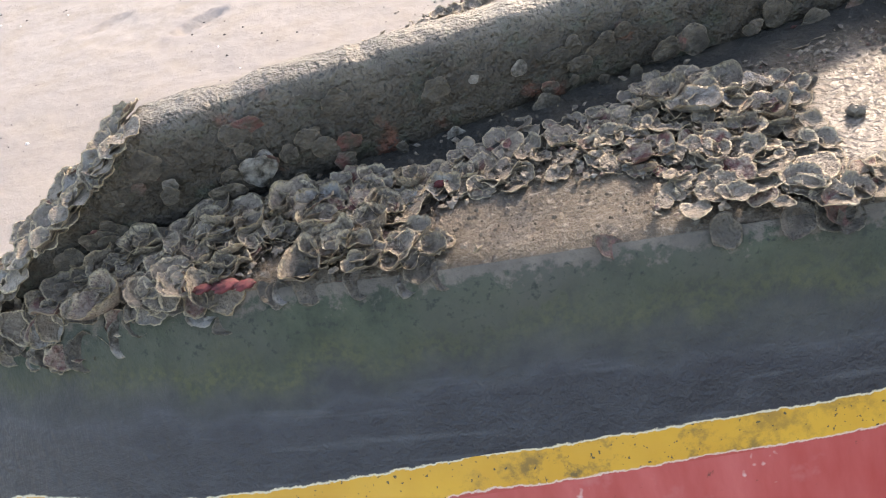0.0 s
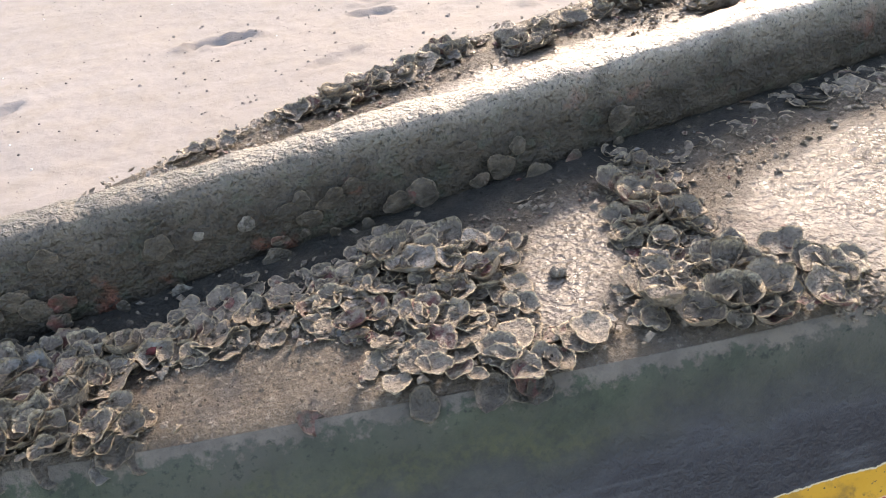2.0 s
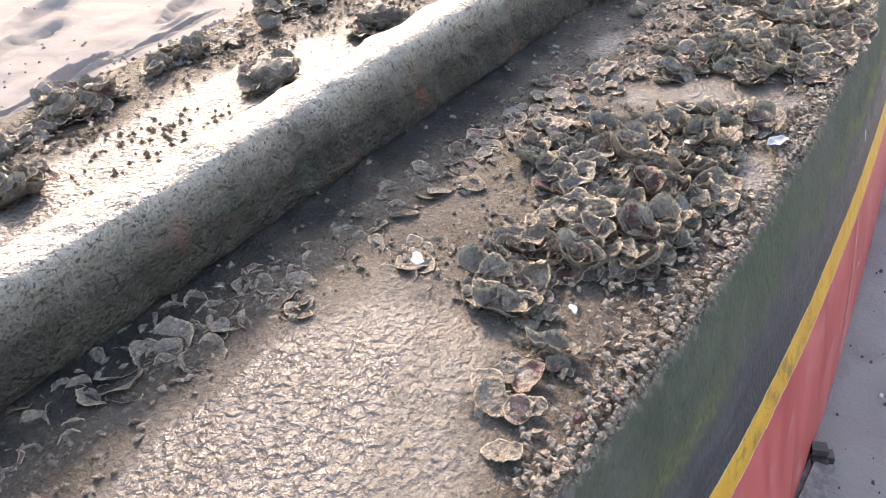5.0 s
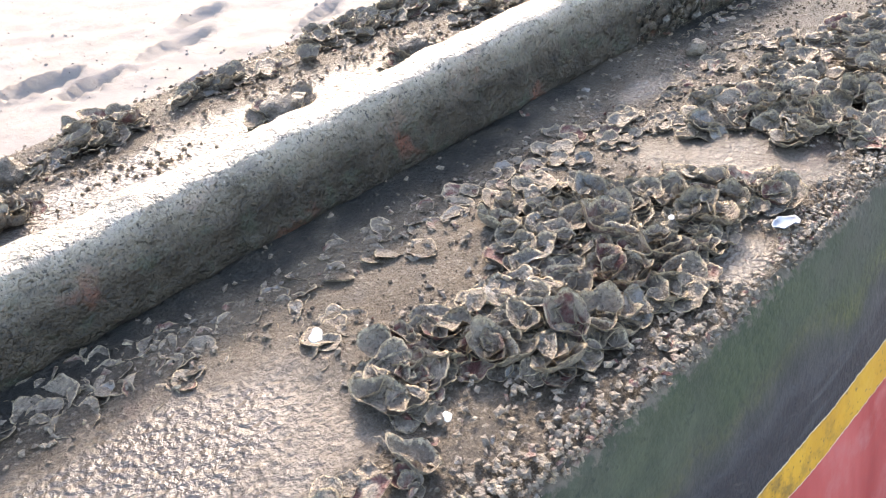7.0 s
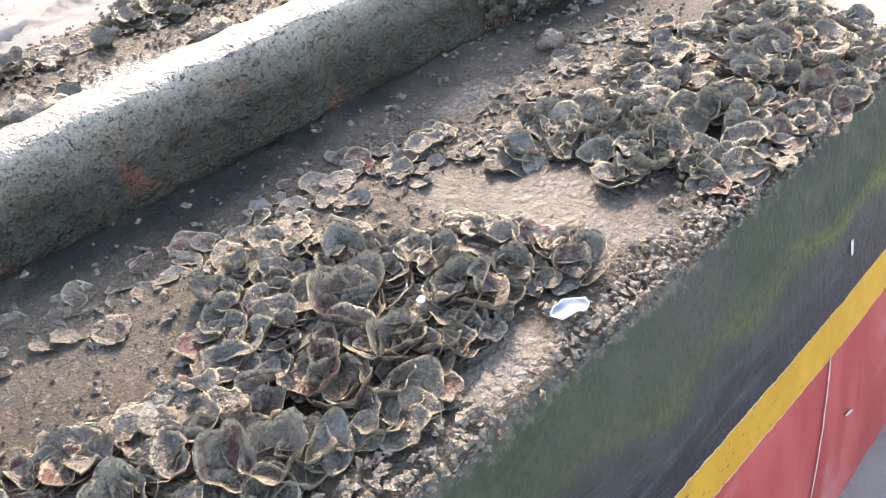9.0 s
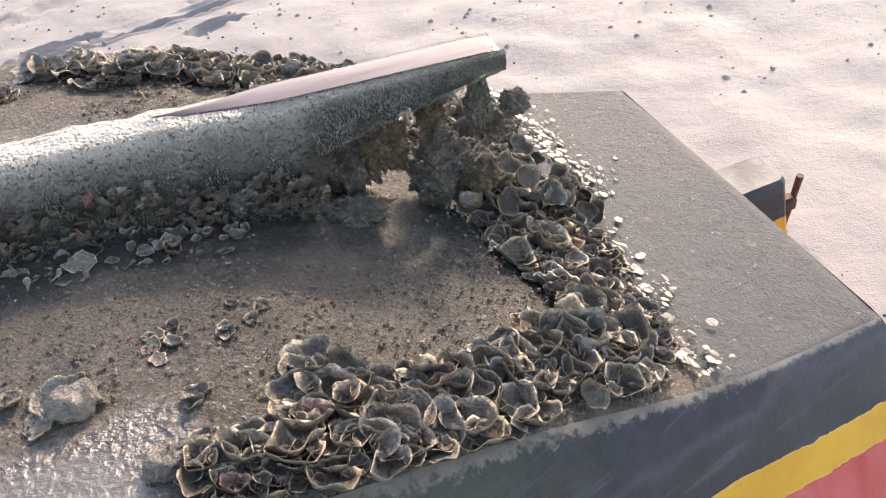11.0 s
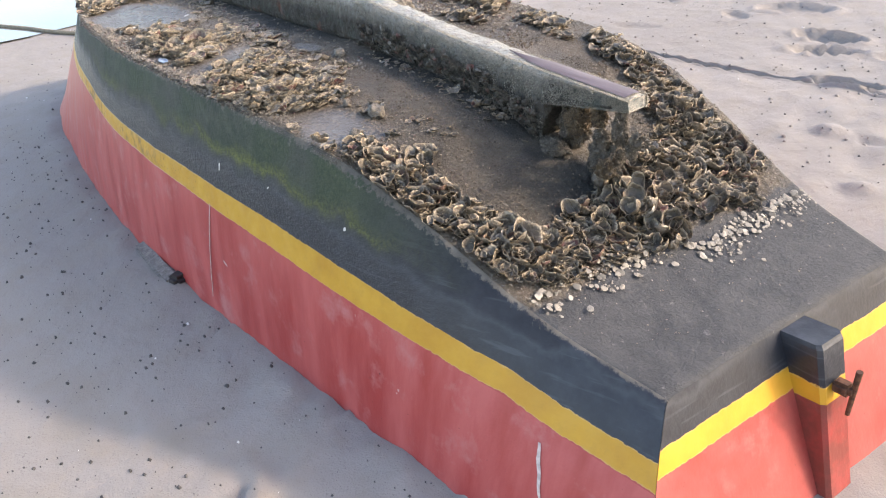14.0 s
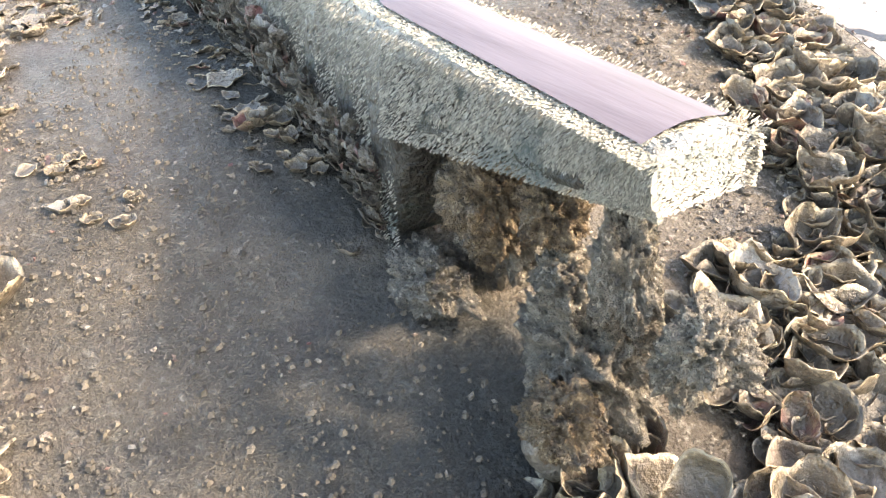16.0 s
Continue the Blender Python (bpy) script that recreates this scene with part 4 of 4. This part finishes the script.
def build_ground():
    fine = lambda a, b, step: list(np.arange(a, b, step))
    xs = [-900, -300, -110, -50, -25, -16, -12, -10, -8.5, -7.5, -6.8] + fine(-6.2, 2.4, 0.027) + [2.7, 3.2, 4, 6, 9, 15, 30, 80, 250, 900]
    ys = [-900, -250, -80, -30, -14, -8, -5.5, -4.2, -3.4, -2.8] + fine(-2.3, 1.88, 0.027) + fine(1.88, 2.12, 0.006) + fine(2.12, 4.6, 0.027) + [4.9, 5.4, 6, 7, 9, 13, 22, 45, 110, 300, 900]
    verts = [(x, y, ground_height(x, y)) for x in xs for y in ys]
    return mesh_of("ground", verts, grid_faces(len(xs), len(ys), True), SAND)


ground = tagged(new("ground", build_ground()), "pale grey-beige damp beach sand with footprints", "ground", kind="structure")


# ---- small things of the boat ----
def side_patch(name, x0, z0, x1, z1, width, mat, label):
    """A thin streak lying on the near side between two places."""
    verts, n = [], 14
    for i in range(n + 1):
        f = i / n
        x, z = x0 + (x1 - x0) * f, z0 + (z1 - z0) * f
        w = width * (0.45 + 0.55 * math.sin(math.pi * (0.12 + 0.76 * f))) * (1 + 0.5 * noise.noise((x * 60, z * 60, 3)))
        x += 0.002 * noise.noise((0, z * 40, x))
        for dx in (-w / 2, w / 2):
            verts.append((rake(x + dx, z), -side_point(x + dx, z) - 0.0022, z))
    return part(name, mesh_of(name, verts, grid_faces(n + 1, 2), mat), boat, label)


PALE = plain("bare_pale_wood", (0.52, 0.42, 0.38), 0.7, 0, 90, 0.25)
side_patch("scratch", -0.975, 0.345, -1.03, 0.05, 0.0045, PALE, "long pale scratch down the red side")
side_patch("scratch", 0.155, 0.19, 0.163, 0.09, 0.007, PALE, "short pale scratch in the red paint")
side_patch("scratch", -0.92, 0.20, -0.90, 0.188, 0.012, PALE, "small pale chip in the red paint")
side_patch("paint_chip", -0.908, 0.470, -0.910, 0.450, 0.008, CHALK, "white paint chip on the black band")
side_patch("paint_chip", -0.37, 0.449, -0.372, 0.441, 0.007, CHALK, "small white paint chip")
side_patch("paint_chip", -0.66, 0.47, -0.664, 0.464, 0.006, CHALK, "small white paint chip")

# the pearly open shell, white-tipped lumps and single barnacle lumps on the bare silt
pearl_mesh = shell_mesh("pearly_shell", 91, 1.0, 0.22, PEARL, 16, 0.4)
pearl = part("pearly_shell", pearl_mesh, hull_bottom, "open shell with a pearly blue-white lining")
pearl.matrix_local = pose(-1.362, -0.520, 0.645, 10, -6, 165) @ Matrix.Translation((-0.02, 0, 0)) @ Matrix.Diagonal((0.019, 0.014, 0.012, 1))
for x, y, s, k in ((-1.84, -0.27, 0.008, CHALK), (-1.83, -0.455, 0.0045, CHALK), (-1.445, -0.425, 0.004, CHALK)):
    me = shell_mesh("white_shell", int(-x * 100), 1.0, -0.2, k, 12, 0.5)
    o = part("white_shell", me, hull_bottom, "small bleached white shell")
    o.matrix_local = pose(x, y, bottom(x) + 0.022, 10, -12, 40) @ Matrix.Translation((-s, 0, 0)) @ Matrix.Diagonal((s, s, s, 1))
for x, y, s in ((-2.648, -0.285, 0.010), (-0.53, -0.305, 0.022), (-0.97, -0.15, 0.018), (-0.62, -0.33, 0.012), (-1.92, 0.43, 0.03), (-1.536, 0.24, 0.035), (-1.25, 0.24, 0.035), (-2.35, 0.40, 0.028), (-0.46, -0.40, 0.018)):
    clump("barnacle_lump", (x, y, bottom(x) + s * 0.35), (s, s * 0.85, s * 0.75), x * 7, SHELL, "knobbly grey lump of barnacles", hull_bottom, 3)


def shards():
    """Broken shell and grit between the oysters and along the edges of the bare silt."""
    verts, faces, rim = [], [], []
    r2 = random.Random(21)
    for i in range(19000):
        x = r2.uniform(-3.55, 0.30) if i % 4 else r2.uniform(-0.45, 0.05)
        yc = chine(x) - 0.012
        y = r2.uniform(-yc, yc)
        if abs(y) < 0.055 and x < 0.0:
            continue
        if i % 5 == 1:
            x = r2.uniform(-2.45, -0.40)
            y = -(chine(x) - 0.004 - abs(r2.gauss(0, 0.02)))
        bare = bare_here(x, y)
        if bare and r2.random() < (0.05 if -0.4 < x < 0.0 and y < 0 else 0.93) or x > 0.12 and r2.random() < 0.8:
            continue
        if film_shade(x, y) > 0.4 and r2.random() < 0.8:
            continue
        s = r2.uniform(0.0015, 0.0065) * (0.36 if bare or x > 0.1 else 0.5 if x > -0.75 else 1.0)
        z = bottom(x) + lumps(x, y) * (1.0 if x < 0.12 else 0.15) + s * 0.15
        if i % 10 == 1:
            s *= 0.8
            z = bottom(x) - 0.002 - 0.016 * r2.random() ** 2
            y = -side_point(x, z) + 0.001
        b = len(verts)
        m = pose(x, y, z, r2.uniform(-45, 45), r2.uniform(-45, 45), r2.uniform(0, 360))
        for p in ((-1, -0.6, 0), (1, -0.5, 0.1), (0.7, 0.8, 0), (-0.8, 0.6, -0.1), (0, 0, 0.55), (0, 0, -0.5)):
            verts.append(m @ (Vector(p) * s * r2.uniform(0.7, 1.3)))
            rim.append(r2.uniform(0.4, 1.0))
        faces += [(b, b + 1, b + 4), (b + 1, b + 2, b + 4), (b + 2, b + 3, b + 4), (b + 3, b, b + 4), (b + 1, b, b + 5), (b + 2, b + 1, b + 5), (b + 3, b + 2, b + 5), (b, b + 3, b + 5)]
    return mesh_of("shell_grit", verts, faces, SHELL, False, rim=rim)


def tufts():
    """Small dark weed tufts standing on the wet silt beyond the keel."""
    verts, faces = [], []
    r5 = random.Random(31)
    for i in range(1500):
        x, y = r5.uniform(-2.3, -0.35), r5.uniform(0.06, 0.42)
        if noise.noise((x * 4, y * 6, 2)) < 0.0 or y > chine(x) - 0.05:
            continue
        s = r5.uniform(0.002, 0.006)
        b = len(verts)
        for k in range(5):
            a = k * 1.2566 + r5.uniform(-0.3, 0.3)
            verts.append((x + s * math.cos(a), y + s * math.sin(a), bottom(x) + lumps(x, y) - 0.001))
        verts.append((x + r5.uniform(-0.3, 0.3) * s, y, bottom(x) + lumps(x, y) + s * r5.uniform(0.5, 1.0)))
        faces += [(b + k, b + (k + 1) % 5, b + 5) for k in range(5)]
    return mesh_of("weed_growth", verts, faces, MAT)


def crumbs():
    """Crumbs of dried silt and sand strewn over the bottom outside the pools."""
    verts, faces = [], []
    r6 = random.Random(77)
    for i in range(13000):
        x = r6.uniform(-3.4, 0.05) if i % 3 else r6.uniform(-0.75, 0.02)
        y = r6.uniform(-1, 0.6) * (chine(x) - 0.01)
        if abs(y) < 0.06 or wetness(x, y) > 0.6 or noise.noise((x * 6, y * 6, 9)) < -0.25:
            continue
        s = 0.0008 + 0.0024 * r6.random() ** 3
        b, z = len(verts), bottom(x) + lumps(x, y)
        a0 = r6.uniform(0, 6.28)
        for k in range(5):
            a = a0 + k * 1.2566
            q = s * r6.uniform(0.7, 1.3)
            verts.append((x + q * math.cos(a), y + q * math.sin(a), z - 0.001))
        for k in range(5):
            a = a0 + k * 1.2566 + 0.4
            q = s * r6.uniform(0.4, 0.8)
            verts.append((x + q * math.cos(a), y + q * math.sin(a), z + s * r6.uniform(0.25, 0.8)))
        faces += [(b + k, b + (k + 1) % 5, b + 5 + (k + 1) % 5, b + 5 + k) for k in range(5)] + [tuple(b + 5 + k for k in range(5))]
    return mesh_of("silt_grit", verts, faces, CRUMB, False)


CRUMB = plain("dried_silt", (0.095, 0.078, 0.058), 0.85, 0, 30, 0.6)
part("silt_grit", crumbs(), hull_bottom, "crumbs of dried silt and sand", "stuff")
part("weed_growth", tufts(), hull_bottom, "small dark weed tufts", "stuff")
part("shell_grit", shards(), hull_bottom, "broken shell and grit", "stuff")


def bristles():
    """Short matted growth hanging on the keel's sides and on its broken end."""
    verts, faces, top = [], [], []
    r3 = random.Random(5)
    for i in range(40000):
        x = 0.004 - 1.05 * r3.random() ** 1.5
        side = -1 if r3.random() < 0.8 else 1
        zt = keel_top(x)
        zl = bottom(x) if x < -0.24 else 0.626 + (x + 0.24) * 0.11
        f = r3.random()
        z = zl + (zt - 0.004 - zl) * f
        y = side * (0.049 - 0.016 * f) * (1.0 - 0.28 * (1 - f) * max(0.0, (x + 0.24) / 0.24) - 0.26 * max(0.0, (x + 0.24) / 0.24)) + keel_mid(x)
        if i % 7 == 3:
            f, z = 1.0, zt - 0.002
            y = side * r3.uniform(0.020, 0.031) + keel_mid(x)
        if i % 18 == 0:
            x, y, f = 0.0, r3.uniform(-0.044, 0.002), r3.random()
            z = 0.652 + (0.676 - 0.652) * f
        n = r3.uniform(0.001, 0.0042)
        n *= 0.55 if f < 0.35 else 1.0
        n *= 0.5 if f == 1.0 or x == 0.0 else 1.0
        b = len(verts)
        out = Vector((0.9 if x == 0.0 else r3.uniform(-0.3, 0.3), side * r3.uniform(0.3, 0.9), 0.8 if f == 1.0 else -1.0 + 0.9 * f * r3.random())).normalized()
        w = Vector((r3.uniform(0.00018, 0.0004), r3.uniform(-0.0002, 0.0002), 0))
        p = Vector((x, y, z))
        verts.extend((p - w, p + w, p + out * n + Vector((0, side * 0.001, 0)), p + out * n * 0.5 + Vector((0, side * 0.002, 0))))
        faces += [(b, b + 1, b + 3), (b + 1, b + 2, b + 3), (b + 2, b, b + 3)]
        top += [0.2, 0.2, 0.9, 0.6]
    return mesh_of("keel_growth", verts, faces, GROWTH, False, top=top)


part("keel_growth", bristles(), keel, "pale bristly growth on the keel", "stuff")


# ---- things on the sand ----
prop = tagged(new("timber_offcut"), "dark wet timber offcut wedged under the boat's gunwale", "timber")
p1 = part("board", box_mesh("board", (0.34, 0.05, 0.026), GREYWOOD, 0.008), prop)
p1.matrix_local = pose(-1.44, -0.682, 0.014, 14, 0, -1)
prop_end = part("block", box_mesh("block", (0.05, 0.05, 0.05), RUBBER, 0.012), prop)
prop_end.matrix_local = pose(-1.265, -0.672, 0.016, 0, 10, 20)


def rope_mesh():
    pts = [(-8.2, 0.1), (-7.4, -0.33), (-6.9, -0.36), (-6.5, -0.29), (-6.1, -0.15), (-5.72, -0.03), (-5.3, 0.2), (-4.9, 0.75)]
    xs, ys = [p[0] for p in pts], [p[1] for p in pts]
    line = curve(xs, ys)
    verts, n, ring = [], 120, 8
    for i in range(n + 1):
        x = xs[0] + (xs[-1] - xs[0]) * i / n
        for j in range(ring):
            a = 2 * math.pi * j / ring + i * 0.5
            r = 0.017 * (1 + 0.12 * math.cos(2 * a))
            verts.append((x, line(x) + r * math.cos(a), 0.014 + r * math.sin(a)))
    faces = [(i * ring + j, i * ring + (j + 1) % ring, (i + 1) * ring + (j + 1) % ring, (i + 1) * ring + j) for i in range(n) for j in range(ring)]
    return mesh_of("mooring_rope", verts, faces, ROPE)


tagged(new("mooring_rope", rope_mesh()), "grey-brown mooring rope lying on wet sand", "rope")


def pebbles(name, mat, count, seed, lo, hi, area):
    verts, faces = [], []
    r4 = random.Random(seed)
    while len(verts) < count * 9:
        x, y = r4.uniform(area[0], area[1]), r4.uniform(area[2], area[3])
        if -4.4 < x < 0.6 and abs(y) < gunwale(min(max(x, -4.2), 0.475)) + 0.012:
            continue
        if noise.noise((x * 1.3, y * 1.3, seed)) < -0.15 and r4.random() < 0.6 or y > 0.5 and r4.random() < 0.5:
            continue
        s = lo + (hi - lo) * r4.random() ** 3
        b = len(verts)
        a0 = r4.uniform(0, 6.28)
        g = ground_height(x, y)
        for k in range(8):
            a = a0 + (k % 4) * math.pi / 2
            q = s * r4.uniform(0.6, 1.2) * (1.0 if k < 4 else 0.6)
            verts.append((x + q * math.cos(a), y + 0.7 * q * math.sin(a), g + (-0.002 if k < 4 else s * r4.uniform(0.3, 0.6))))
        verts.append((x, y, g + s * 0.7))
        faces += [(b + k, b + (k + 1) % 4, b + 4 + (k + 1) % 4, b + 4 + k) for k in range(4)] + [(b + 4 + k, b + 4 + (k + 1) % 4, b + 8) for k in range(4)]
    return mesh_of(name, verts, faces, mat)


tagged(new("dark_pebbles", pebbles("dark_pebbles", STONE, 2600, 3, 0.002, 0.0095, (-6, 2.0, -2.0, 4.6))), "scattered dark pebbles and weed scraps on the sand", "pebbles", kind="stuff")
tagged(new("wrack_specks", pebbles("wrack_specks", STONE, 900, 9, 0.003, 0.0115, (-4.6, 0.3, -1.5, -0.5))), "dark weed scraps and pebbles on the shaded sand", "pebbles", kind="stuff")
tagged(new("sand_crumbs", pebbles("sand_crumbs", SAND, 1100, 15, 0.003, 0.015, (-3.0, 1.6, 0.6, 3.2))), "loose damp sand crumbs on the beach", "sand", kind="stuff")
tagged(new("shell_scraps", pebbles("shell_scraps", CHALK, 420, 4, 0.0015, 0.011, (-6, 2.4, -2.3, 4.6))), "scattered white shell scraps on the sand", "shells", kind="stuff")


def water_mesh():
    """A shallow film of water on the flat sand beyond the bow."""
    verts, n = [(-9.2, -0.2, 0.010)], 60
    for i in range(n):
        a = 2 * math.pi * i / n
        r = 1 + 0.22 * noise.noise((math.cos(a) * 1.6, math.sin(a) * 1.6, 4))
        verts.append((-9.2 + 3.0 * r * math.cos(a), -0.2 + 3.4 * r * math.sin(a), 0.010))
    return mesh_of("water", verts, [(0, 1 + i, 1 + (i + 1) % n) for i in range(n)], WATER)


WATER = plain("shallow_water", (0.10, 0.10, 0.095), 0.08, 0, 2, 0.2)
tagged(new("water", water_mesh()), "shallow still water lying on the sand", "water", kind="structure")

RED_GROWTH = plain("red_encrusting_growth", (0.10, 0.018, 0.018), 0.75, 0, 110, 0.6)
for x, y, s in ((-3.33, -0.225, 0.014), (-3.31, -0.236, 0.011), (-3.355, -0.215, 0.010), (-3.08, -0.17, 0.010)):
    clump("sponge_patch", (x, y, bottom(x) + 0.006), (s, s * 0.7, s * 0.3), x * 5, RED_GROWTH, "dark red encrusting growth", hull_bottom, 3)
